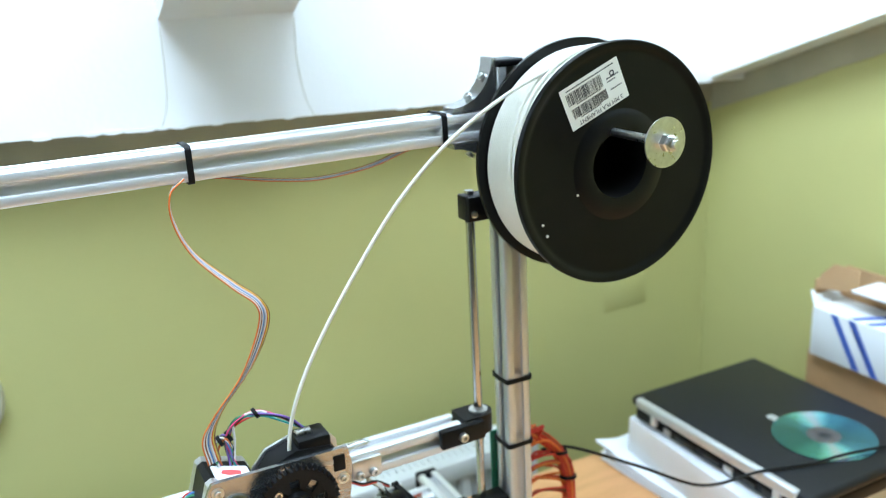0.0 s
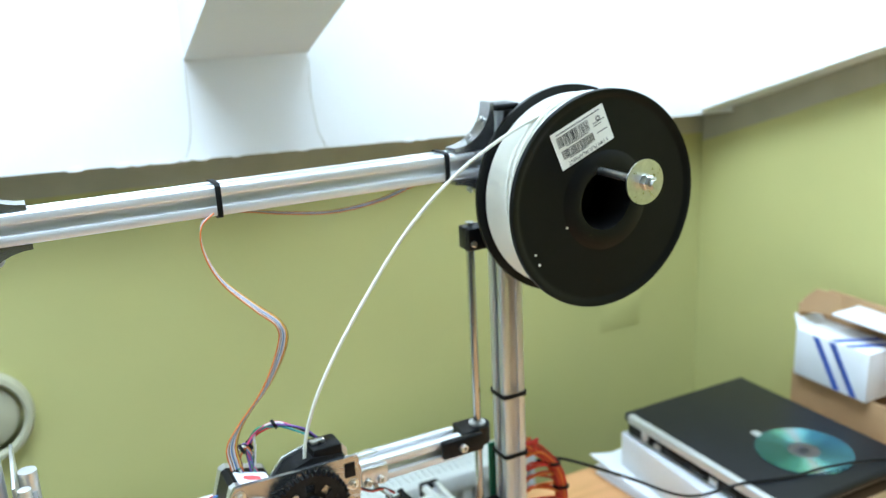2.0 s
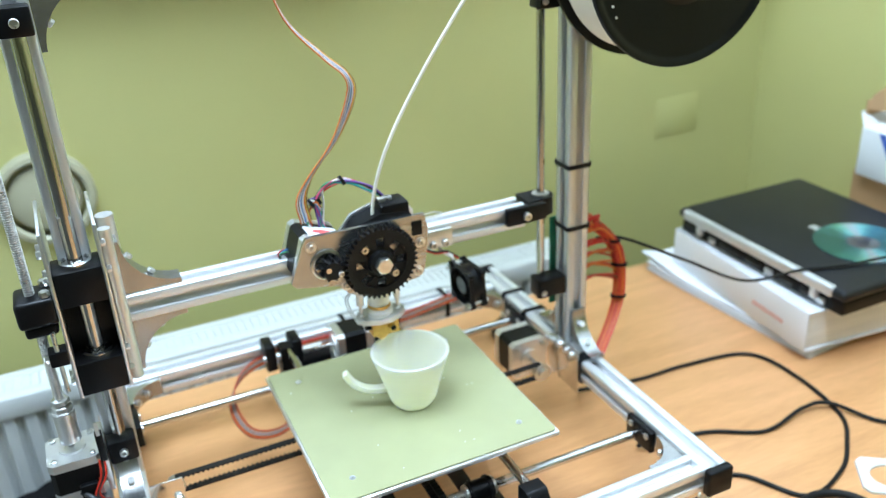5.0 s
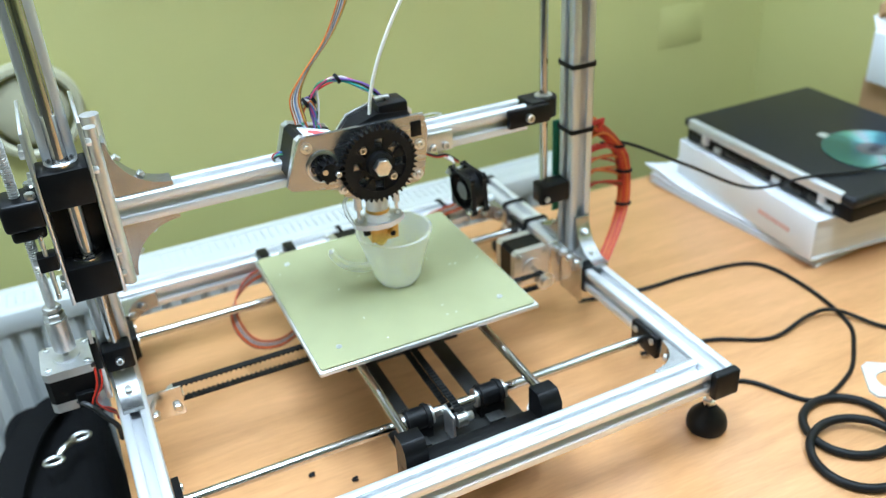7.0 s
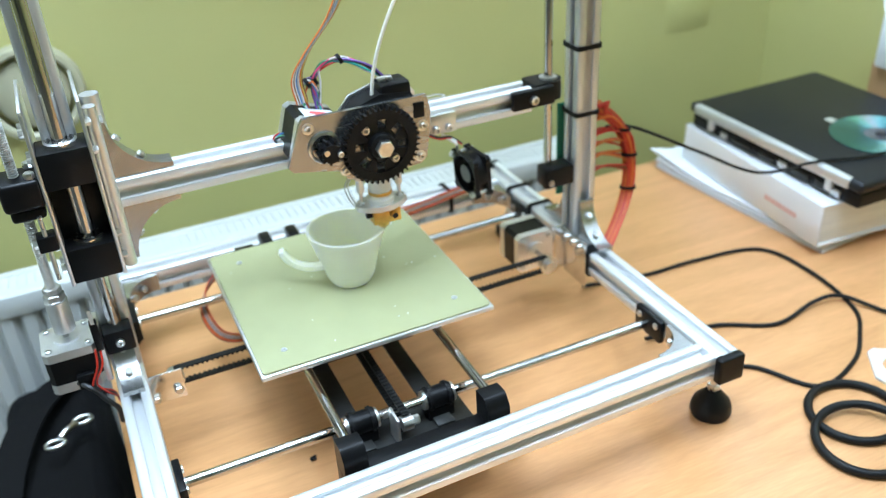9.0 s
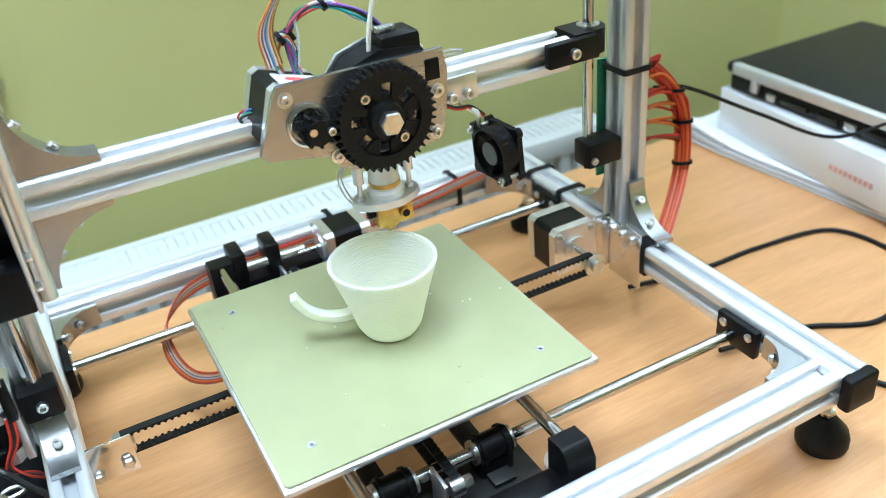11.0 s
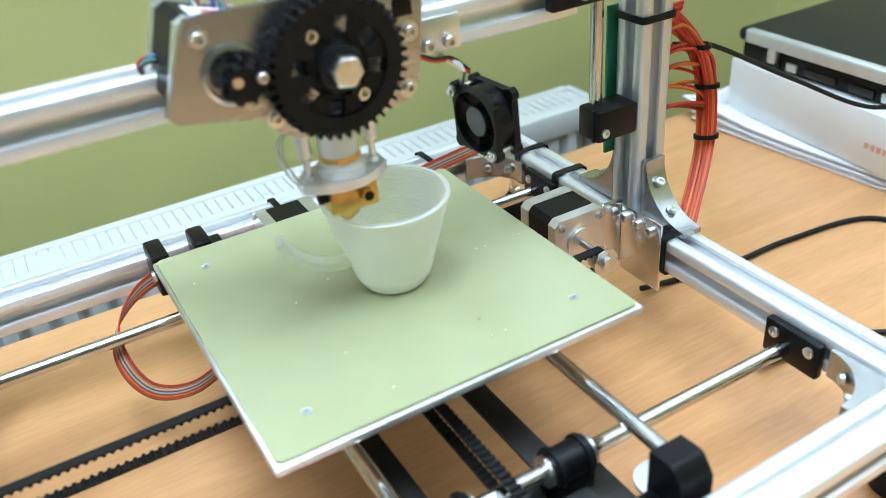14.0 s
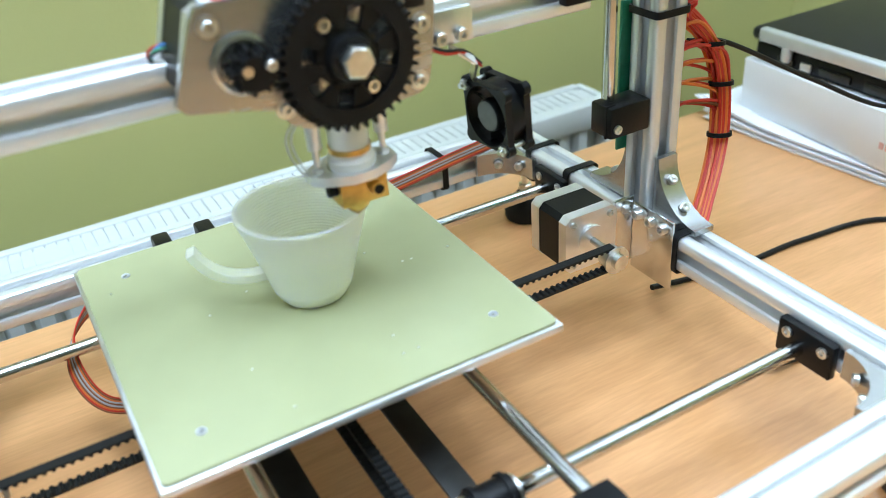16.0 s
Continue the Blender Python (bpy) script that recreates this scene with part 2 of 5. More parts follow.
def lathe(bm, p, axis, profile, seg=32, closed=False):
    """profile: (radius, height along the axis) pairs; closed joins the last to the first."""
    p = Vector(p)
    u, v, d = frame_of(axis)
    rings = []
    for r, h in profile:
        if r < 1e-6:
            rings.append([bm.verts.new(p + d * h)])
        else:
            rings.append([bm.verts.new(p + d * h + (u * math.cos(t) + v * math.sin(t)) * r) for t in (2 * math.pi * i / seg for i in range(seg))])
    pairs = list(zip(rings, rings[1:])) + ([(rings[-1], rings[0])] if closed else [])
    for a, b in pairs:
        for i in range(seg):
            j = (i + 1) % seg
            q = [a[i % len(a)], a[j % len(a)], b[j % len(b)], b[i % len(b)]]
            q = list(dict.fromkeys(q))
            if len(q) > 2:
                bm.faces.new(q)
    return bm


def extrude(bm, outline, o, u, v, w, depth):
    """A flat outline (pairs along u and v from o) pushed along w."""
    o, u, v, w = Vector(o), Vector(u), Vector(v), Vector(w)
    a = [bm.verts.new(o + u * x + v * y) for x, y in outline]
    b = [bm.verts.new(o + u * x + v * y + w * depth) for x, y in outline]
    n = len(a)
    bm.faces.new(a[::-1])
    bm.faces.new(b)
    for i in range(n):
        bm.faces.new((a[i], a[(i + 1) % n], b[(i + 1) % n], b[i]))
    return bm


def spline(pts, n=8, closed=False):
    pts = [Vector(p) for p in pts]
    out = []
    k = len(pts)
    for i in range(k if closed else k - 1):
        if closed:
            a, b, c, d = (pts[(i + j) % k] for j in (-1, 0, 1, 2))
        else:
            b, c = pts[i], pts[i + 1]
            a = pts[i - 1] if i else b * 2 - c
            d = pts[i + 2] if i + 2 < k else c * 2 - b
        for s in range(n):
            t = s / n
            out.append(0.5 * (2 * b + (c - a) * t + (2 * a - 5 * b + 4 * c - d) * t * t + (3 * b - a - 3 * c + d) * t ** 3))
    if not closed:
        out.append(pts[-1])
    return out


def sweep(bm, path, r, seg=8, closed=False, flat=None, up=None):
    """A round tube along a path; flat=(half width, half thickness) makes it a band that lies across up."""
    n = len(path)
    rings, prev = [], None
    for i, p in enumerate(path):
        a = path[(i - 1) % n] if (closed or i) else p
        b = path[(i + 1) % n] if (closed or i < n - 1) else p
        d = (b - a).normalized()
        if up is not None:
            u = Vector(up).cross(d).normalized()
        elif prev is None:
            u = frame_of(d)[0]
        else:
            u = (prev - d * prev.dot(d)).normalized()
        prev = u
        v = d.cross(u)
        if flat:
            ring = [p + u * (flat[0] * sx) + v * (flat[1] * sy) for sx, sy in ((-1, -1), (1, -1), (1, 1), (-1, 1))]
        else:
            ring = [p + (u * math.cos(t) + v * math.sin(t)) * r for t in (2 * math.pi * k / seg for k in range(seg))]
        rings.append([bm.verts.new(q) for q in ring])
    s = len(rings[0])
    for a, b in list(zip(rings, rings[1:])) + ([(rings[-1], rings[0])] if closed else []):
        for k in range(s):
            bm.faces.new((a[k], a[(k + 1) % s], b[(k + 1) % s], b[k]))
    if not closed:
        bm.faces.new(rings[0][::-1])
        bm.faces.new(rings[-1])
    return bm


def slot_profile(h=0.0128):
    """Outline of a square extrusion with a groove in each side."""
    side = [(-h + 0.0022, h - 0.0004), (-0.0062, h), (-0.0046, h - 0.0006), (-0.0040, h - 0.0024), (-0.0068, h - 0.0032), (-0.0068, h - 0.0058), (-0.0038, h - 0.0080),
            (0.0038, h - 0.0080), (0.0068, h - 0.0058), (0.0068, h - 0.0032), (0.0040, h - 0.0024), (0.0046, h - 0.0006), (0.0062, h), (h - 0.0022, h - 0.0004), (h - 0.0010, h - 0.0010)]
    out = []
    for k in range(4):
        c, s = ((1, 0), (0, -1), (-1, 0), (0, 1))[k]
        out += [(x * c - y * s, x * s + y * c) for x, y in side]
    return out


def rail(bm, p0, p1):
    p0, p1 = Vector(p0), Vector(p1)
    d = (p1 - p0)
    u, v, w = frame_of(d)
    return extrude(bm, slot_profile(), p0, u, v, w, d.length)


def bolt_head(bm, p, axis, r=0.003, h=0.003, hex_hole=True):
    prof = [(0, 0), (r, 0), (r, h * 0.85), (r * 0.85, h)] + ([(r * 0.5, h), (r * 0.42, h * 0.4), (0, h * 0.4)] if hex_hole else [(0, h)])
    return lathe(bm, p, axis, prof, 14)


def hex_nut(bm, p, axis, r=0.0042, h=0.004):
    return lathe(bm, p, axis, [(0, 0), (r * 0.95, 0), (r, h * 0.1), (r, h * 0.85), (r * 0.86, h), (0, h)], 6)


def gusset_outline(a, n=10):
    """A corner bracket: two straight legs and a hollow curve between their tips."""
    pts = [(0, 0), (a, 0), (a, 0.004)]
    for i in range(1, n):
        t = radians(90) * i / n
        pts.append((a - (a - 0.004) * math.sin(t), a - (a - 0.004) * math.cos(t)))
    return pts + [(0.004, a), (0, a)]


def zip_tie(name, c, axis, w, h, parent, width=0.0045):
    """A cable tie round a square bar: c its middle, axis the way the bar runs."""
    u, v, d = frame_of(axis)
    r = 0.003
    path = []
    for sx, sy, a0 in ((1, 1, 0), (-1, 1, 90), (-1, -1, 180), (1, -1, 270)):
        for i in range(4):
            t = radians(a0 + 30 * i)
            path.append(Vector(c) + u * (sx * (w - r) + r * math.cos(t)) + v * (sy * (h - r) + r * math.sin(t)))
    bm = B()
    n = len(path)
    ring = []
    for i, p in enumerate(path):
        o = (p - Vector(c))
        o = (o - d * o.dot(d)).normalized()
        ring.append([bm.verts.new(p + d * (sx * width / 2) + o * (0.0012 * so)) for sx, so in ((-1, 0), (1, 0), (1, 1), (-1, 1))])
    for i in range(n):
        a, b = ring[i], ring[(i + 1) % n]
        for k in range(4):
            bm.faces.new((a[k], a[(k + 1) % 4], b[(k + 1) % 4], b[k]))
    return part(name, bm, BLACK_MATT, parent)


def ring_extrude(bm, outer, inner, o, u, v, w, depth):
    """A plate between two outlines of equal length."""
    o, u, v, w = Vector(o), Vector(u), Vector(v), Vector(w)
    q = [[bm.verts.new(o + u * x + v * y + w * d) for x, y in pts] for pts, d in ((outer, 0), (outer, depth), (inner, depth), (inner, 0))]
    n = len(outer)
    for a, b in zip(q, q[1:] + q[:1]):
        for i in range(n):
            bm.faces.new((a[i], a[(i + 1) % n], b[(i + 1) % n], b[i]))
    return bm

# ---- the room ----
TOP = 0.745  # table top


def wall(name, lo, hi, material, label, holes=()):
    bm = box(B(), lo, hi)
    return solo(name, bm, material, label, "wall", [(a + b) / 2 for a, b in zip(lo, hi)][:2] + [lo[2]], kind="structure")


solo("floor", box(B(), (-3.6, -5.1, -0.06), (1.28, 1.16, 0)), FLOOR, "grey floor covering under the table", "floor", (0, 0, 0), kind="structure")
wall("wall_north", (-3.5, 1.06, 0), (1.18, 1.16, 2.5), WALL, "yellow-green painted wall behind the printer")
wall("wall_east", (1.18, -5.1, 0), (1.28, 1.16, 2.5), WALL, "yellow-green painted wall beside the table")
wall("wall_south", (-3.5, -5.1, 0), (1.18, -5.0, 2.5), WALL, "yellow-green painted wall")
# west wall round its window
bm = B()
for lo, hi in (((-3.6, -5.1, 0), (-3.5, -1.0, 2.5)), ((-3.6, 0.2, 0), (-3.5, 1.16, 2.5)), ((-3.6, -1.0, 0), (-3.5, 0.2, 1.0)), ((-3.6, -1.0, 2.1), (-3.5, 0.2, 2.5))):
    box(bm, lo, hi)
solo("wall_west", bm, WALL, "yellow-green wall with a window", "wall", (-3.55, 0, 0), kind="structure")
bm = B()
for lo, hi in (((-3.6, -5.1, 2.5), (1.28, -0.19, 2.6)), ((-3.6, 0.75, 2.5), (1.28, 1.16, 2.6)), ((-3.6, -0.19, 2.5), (-0.47, 0.75, 2.6)), ((0.87, -0.19, 2.5), (1.28, 0.75, 2.6))):
    box(bm, lo, hi)
solo("ceiling", bm, WHITE_WALL, "white ceiling with a roof window", "ceiling", (0, 0, 2.5), kind="structure")


def window(name, lo, hi, axis):
    w = thing(name, "white-framed window", "window", [(a + b) / 2 for a, b in zip(lo, hi)], kind="structure")
    lo, hi = Vector(lo), Vector(hi)
    ax = [i for i in range(3) if i != axis]
    bm = B()
    for i, j in (ax, ax[::-1]):
        for side in (0, 1):
            a, b = lo.copy(), hi.copy()
            if side:
                a[i] = hi[i] - 0.05
            else:
                b[i] = lo[i] + 0.05
            if (i, j) == tuple(ax[::-1]):
                a[j], b[j] = lo[j] + 0.05, hi[j] - 0.05
            box(bm, a, b)
    part("window_frame", bm, RADIATOR, w)
    return w


window("window_1", (-3.58, -1.0, 1.0), (-3.52, 0.2, 2.1), 0)
window("window_2", (-0.47, -0.19, 2.52), (0.87, 0.75, 2.58), 2)

# white upper walls, standing proud of the green
bm = extrude(B(), [(-3.5, 1.369), (1.18, 1.219), (1.18, 2.5), (-3.5, 2.5)], (0, 0.985, 0), (1, 0, 0), (0, 0, 1), (0, 1, 0), 0.075)
solo("wall_upper_north", bm, WHITE_WALL, "white plaster upper wall with chipped lower edge", "wall", (0, 1.0, 1.213), kind="structure")
bm = extrude(B(), [(0.985, 1.229), (-2.79, 2.5), (0.985, 2.5)], (1.105, 0, 0), (0, 1, 0), (0, 0, 1), (1, 0, 0), 0.075)
solo("wall_upper_east", bm, WHITE_WALL, "white plaster upper wall with a rising lower edge", "wall", (1.13, 0.5, 1.213), kind="structure")
# bare plaster under the white edges, the overhang's shade painted into its colour
rnd = random.Random(11)
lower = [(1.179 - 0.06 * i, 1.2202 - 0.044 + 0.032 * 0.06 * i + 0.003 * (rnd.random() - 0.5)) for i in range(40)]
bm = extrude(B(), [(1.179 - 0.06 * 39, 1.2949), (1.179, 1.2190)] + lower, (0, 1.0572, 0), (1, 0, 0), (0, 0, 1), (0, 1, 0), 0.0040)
solo("trim_plaster_north", bm, SHADED_PLASTER, "bare plaster strip under the white wall, shade painted into its grey-brown", "plaster", (0, 1.058, 1.2), kind="structure")
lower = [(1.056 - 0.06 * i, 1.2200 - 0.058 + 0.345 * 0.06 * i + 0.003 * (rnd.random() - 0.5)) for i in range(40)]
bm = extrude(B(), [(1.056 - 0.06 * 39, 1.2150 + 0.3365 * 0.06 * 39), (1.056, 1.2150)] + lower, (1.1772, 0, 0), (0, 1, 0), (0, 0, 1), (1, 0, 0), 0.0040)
solo("trim_plaster_east", bm, SHADED_PLASTER, "bare plaster strip under the white wall, shade painted into its grey-brown", "plaster", (1.149, 0.9, 1.2), kind="structure")
# rafter boxing that rises from the wall towards the room
bm = extrude(B(), [(0.985, 1.370), (0.62, 1.522), (-0.4, 1.946), (-0.4, 2.2), (0.985, 1.75)], (0.270, 0, 0), (0, 1, 0), (0, 0, 1), (1, 0, 0), 0.16)
solo("rafter", bm, WHITE_WALL, "white boxed-in rafter rising from the wall", "beam", (0.364, 0.995, 1.357), kind="structure")
# ragged plaster seam where the rafter was boxed in
for x0, x1, top in ((0.271, 0.258, 1.362), (0.429, 0.440, 1.362)):
    pts = [(x0, 0.9845, top), (x0 - 0.001, 0.9845, 1.315), (x0 + (x1 - x0) * 0.2, 0.9845, 1.285), (x0 + (x1 - x0) * 0.6, 0.9845, 1.262), (x0 + (x1 - x0) * 1.4, 0.9845, 1.243)]
    solo("plaster_crack", sweep(B(), spline(pts, 5), 0.0004, 5), GREY_PLASTIC, "thin crack in the white plaster", "crack", pts[0], kind="structure")
bm = B()
rnd = random.Random(5)
for i in range(12):
    x = 0.1 + 0.5 * rnd.random()
    s = 0.002 + 0.004 * rnd.random()
    pts = [(x + s * (1.5 + rnd.random()) * math.cos(t) * (0.7 + 0.5 * rnd.random()), 1.2575 - 0.032 * x + s * 0.55 * math.sin(t)) for t in (2 * math.pi * k / 8 for k in range(8))]
    extrude(bm, pts, (0, 0.9840 - 0.00012 * i, 0), (1, 0, 0), (0, 0, 1), (0, 1, 0), 0.0015)
solo("plaster_patch", bm, WHITE_WALL, "crumbled plaster along the lower edge", "plaster", (0.36, 0.994, 1.21), kind="stuff")

# round vent on the wall
v = thing("wall_vent", "round grey plastic vent cover on the green wall", "vent", (-0.025, 1.06, 0.940))
part("ring", lathe(B(), (-0.025, 1.06, 0.940), (0, -1, 0), [(0.050, 0), (0.063, 0), (0.063, 0.010), (0.060, 0.016), (0.054, 0.017), (0.050, 0.012)], 48), GREY_PLASTIC, v)
part("disc", lathe(B(), (-0.025, 1.06, 0.940), (0, -1, 0), [(0, 0), (0.008, 0), (0.008, 0.003), (0.044, 0.003), (0.045, 0.006), (0.041, 0.009), (0, 0.010)], 48), GREY_PLASTIC, v)
# faded patch on the wall
solo("wall_patch", box(B(), (0.955, 1.0592, 0.838), (1.045, 1.061, 0.908), 0.0008), WALL, "thin painted-over plate on the green wall", "cover plate", (0.985, 1.03, 0.845))

# radiator
rad = thing("radiator", "white enamelled panel radiator under the sill behind the table", "radiator", (0.15, 0.94, 0.12))
bm = B()
prof = []
x = -0.62
while x < 0.68:
    prof += [(x, 0.0), (x + 0.005, 0.009), (x + 0.017, 0.009), (x + 0.022, 0.0)]
    x += 0.0255
outline = [(a, -b) for a, b in prof] + [(0.70, 0.012), (-0.62, 0.012)]
extrude(bm, outline, (0, 0.908, 0.13), (1, 0, 0), (0, 1, 0), (0, 0, 1), 0.605)
part("front_panel", bm, RADIATOR, rad)
part("top_rail", box(B(), (-0.63, 0.896, 0.7352), (0.71, 0.916, 0.765), 0.003), RADIATOR, rad)
part("back_panel", box(B(), (-0.62, 0.950, 0.13), (0.70, 0.962, 0.765), 0.003), RADIATOR, rad)
bm = B()
for i in range(126):
    x = -0.62 + i * 0.0104
    box(bm, (x, 0.916, 0.759), (x + 0.0091, 0.950, 0.763))
tagged(part("grille", bm, RADIATOR, rad), kind="stuff")
part("fin_tray", box(B(), (-0.62, 0.9165, 0.745), (0.70, 0.9495, 0.7606)), RADIATOR, rad)
for x in (-0.63, 0.70):
    part("end_cover", box(B(), (x, 0.90, 0.13), (x + 0.01, 0.962, 0.763), 0.002), RADIATOR, rad)
for x in (-0.5, 0.5):
    part("bracket", box(B(), (x, 0.962, 0.012), (x + 0.03, 1.06, 0.6)), RADIATOR, rad)

rad.location.z -= 0.012

# table
tab = thing("table", "beech laminate table that carries the printer", "table", (0.55, 0.3, 0))
part("tabletop", box(B(), (-0.021, -0.35, TOP - 0.026), (1.12, 0.825, TOP), 0.0025), WOOD, tab)
for x in (0.03, 1.07):
    for y in (-0.29, 0.77):
        part("leg", box(B(), (x - 0.025, y - 0.025, 0), (x + 0.025, y + 0.025, TOP - 0.026), 0.003), SILVER, tab)

# ---- the printer ----
CX, LX, RX = 0.4765, 0.002, 0.4720  # right column, left rail and column, right rail
YC, YR = 0.5835, 0.5805  # middle of the beams and left column, and of the right column
ZR, ZT, ZG = 0.82, 1.2790, 0.9970  # heights of the base bars, the top beam and the gantry beam
printer = thing("printer", "open-frame desktop 3D printer of slotted aluminium bars printing a cup", "3d printer", (0.235, 0.54, TOP))


def bar(name, p0, p1, material, label=""):
    return part(name, rail(B(), p0, p1), material, printer, label)


bar("side_rail", (RX, 0.335, ZR), (RX, 0.775, ZR), ALU_Y, "slotted aluminium base bar")
bar("side_rail", (LX, 0.328, ZR), (LX, 0.775, ZR), ALU_Y, "slotted aluminium base bar")
bar("cross_rail", (LX + 0.0130, 0.3405, ZR), (RX - 0.0130, 0.3475, ZR), ALU_X, "slotted aluminium base bar")
bar("cross_rail", (LX + 0.0130, 0.7420, ZR), (RX - 0.0130, 0.7420, ZR), ALU_X, "slotted aluminium base bar")
bar("column", (CX, YR, ZR + 0.0130), (CX, YR, 1.326), ALU_Z_SHADED, "slotted aluminium upright")
bar("column", (LX, YC, ZR + 0.0130), (LX, YC, 1.326), ALU_Z_SHADED, "slotted aluminium upright")
bar("top_beam", (LX + 0.0130, YC, ZT), (CX - 0.0130, YC, ZT), ALU_X, "slotted aluminium top beam")
bar("gantry_beam", (LX + 0.030, YC, ZG), (0.4150, YC, ZG), ALU_X, "slotted aluminium beam that carries the print head")

for x in (RX, LX):
    for y, s in ((0.335 if x == RX else 0.328, -1), (0.775, 1)):
        bm = box(B(), (x - 0.0132, min(y, y + s * 0.009), ZR - 0.0132), (x + 0.0132, max(y, y + s * 0.009), ZR + 0.0132), 0.0022, 3)
        part("end_cap", bm, BLACK, printer)
for x, y in ((CX, YR), (LX, YC)):
    part("end_cap", box(B(), (x - 0.0132, y - 0.0132, 1.326), (x + 0.0132, y + 0.0132, 1.332), 0.002, 3), BLACK, printer)
# feet
for x in (RX + 0.011, LX):
    for y in (0.357, 0.745):
        f = part("foot", lathe(B(), (x, y, TOP), (0, 0, 1), [(0, 0), (0.0175, 0), (0.0187, 0.003), (0.0187, 0.008), (0.0168, 0.014), (0.010, 0.022), (0.006, 0.027), (0, 0.028)], 28), RUBBER, printer)
        part("stem", cyl(B(), (x, y, TOP + 0.024), (x, y, ZR - 0.0130), 0.0035, 12), ZINC, f)
        part("nut", hex_nut(B(), (x, y, TOP + 0.028), (0, 0, 1), 0.0060, 0.005), ZINC, f)


def gusset(o, u, v, size=0.042, thick=0.018, bolts=True):
    """Corner bracket from o along u and v."""
    o, u, v = Vector(o), Vector(u), Vector(v)
    w = u.cross(v)
    g = part("corner_bracket", extrude(B(), gusset_outline(size), o - w * thick / 2, u, v, w, thick), CAST, printer)
    if bolts:
        for f in (0.36, 0.72):
            t = radians(90) * f
            p = o + u * (size - (size - 0.006) * math.sin(t)) + v * (size - (size - 0.006) * math.cos(t))
            part("bolt", bolt_head(B(), p - (u + v).normalized() * 0.001, u + v, 0.0034, 0.003), ZINC, g)
    return g


zt, zb = ZR + 0.0131, ZR - 0.0131
gusset((CX, YR - 0.0131, zt), (0, -1, 0), (0, 0, 1), 0.042, 0.016)
gusset((LX, YC - 0.0131, zt), (0, -1, 0), (0, 0, 1))
gusset((CX, YR + 0.0131, zt), (0, 1, 0), (0, 0, 1), 0.042, 0.016)
gusset((LX, YC + 0.0131, zt), (0, 1, 0), (0, 0, 1))
for z, s in ((ZT + 0.0131, 1), (ZT - 0.0131, -1)):
    gusset((CX - 0.0131, YC - 0.004, z), (-1, 0, 0), (0, 0, s))
    gusset((LX + 0.0131, YC, z), (1, 0, 0), (0, 0, s), 0.05)
for z, s in ((ZG + 0.0131, 1), (ZG - 0.0131, -1)):
    gusset((LX + 0.030, YC, z), (1, 0, 0), (0, 0, s), 0.048)
for x, sx in ((LX + 0.0131, 1), (RX - 0.0131, -1)):
    gusset((x, 0.3538 if sx > 0 else 0.3606, ZR), (sx, 0, 0), (0, 1, 0), 0.036)
    gusset((x, 0.7281, ZR), (sx, 0, 0), (0, -1, 0), 0.036)

# cross rods and their blocks
for y in (0.4248, 0.6715):
    part("guide_rod", cyl(B(), (LX + 0.018, y, 0.8133), (RX - 0.018, y, 0.8133), 0.0045, 20), STEEL, printer)
    for x, s in ((LX + 0.0131, 1), (RX - 0.0131, -1)):
        b = part("rod_block", box(B(), (min(x, x + s * 0.0060), y - 0.0230, 0.8045), (max(x, x + s * 0.0060), y + 0.0150, 0.8275), 0.0012), BLACK, printer)
        for dy in (-0.0166, 0.0078):
            part("bolt", bolt_head(B(), (x + s * 0.0056, y + dy, 0.8208), (s, 0, 0), 0.0034, 0.002), ZINC, b)

# right-hand vertical rod, its end blocks and the sliding clamp
part("vertical_rod", cyl(B(), (0.4405, 0.5840, 0.898), (0.4405, 0.5840, 1.222), 0.0042, 20), STEEL, printer)
for z0, z1 in ((0.897, 0.918), (1.197, 1.219)):
    b = part("rod_holder", box(B(), (0.4315, 0.5690, z0), (CX - 0.0131, 0.5900, z1), 0.0015), BLACK, printer)
    part("bolt", bolt_head(B(), (0.4365, 0.5690, (z0 + z1) / 2 - 0.004), (0, -1, 0), 0.003, 0.002), ZINC, b)
    part("clamp_slot", box(B(), (0.4310, 0.5735, z0 - 0.0005), (0.4380, 0.5755, z1 + 0.0006)), BLACK_MATT, b)
bm = box(B(), (0.391, 0.5625, 0.992), (0.436, 0.5702, 1.010), 0.0015)
extrude(bm, [(0.0, -0.0135), (0.02, -0.0135), (0.028, -0.0115), (0.0325, -0.006), (0.0340, 0.0), (0.0325, 0.006), (0.028, 0.0115), (0.02, 0.0135), (0.0, 0.0135)], (0.4190, 0.5835, 0.9915), (1, 0, 0), (0, 1, 0), (0, 0, 1), 0.0190)
clamp = part("slide_clamp", bm, BLACK, printer)
part("bolt", bolt_head(B(), (0.412, 0.5625, 1.0005), (0, -1, 0), 0.0042, 0.0045), ZINC, clamp)
part("washer", lathe(B(), (0.4405, 0.584, 1.0105), (0, 0, 1), [(0.0043, 0), (0.009, 0), (0.009, 0.0012), (0.0043, 0.0012)], 20), ZINC, clamp)

# cable ties
zip_tie("cable_tie", (0.205, YC, ZT), (1, 0, 0), 0.0133, 0.0133, printer)
zip_tie("cable_tie", (0.413, YC, ZT), (1, 0, 0), 0.0133, 0.0133, printer)
zip_tie("cable_tie", (CX, YR, 1.0382), (0, 0, 1), 0.0133, 0.0133, printer)
zip_tie("cable_tie", (CX, YR, 0.9709), (0, 0, 1), 0.0133, 0.0133, printer)
for y in (0.533, 0.5405, 0.652, 0.702):
    zip_tie("cable_tie", (RX, y, ZR), (0, 1, 0), 0.0136, 0.0136, printer, 0.0065)
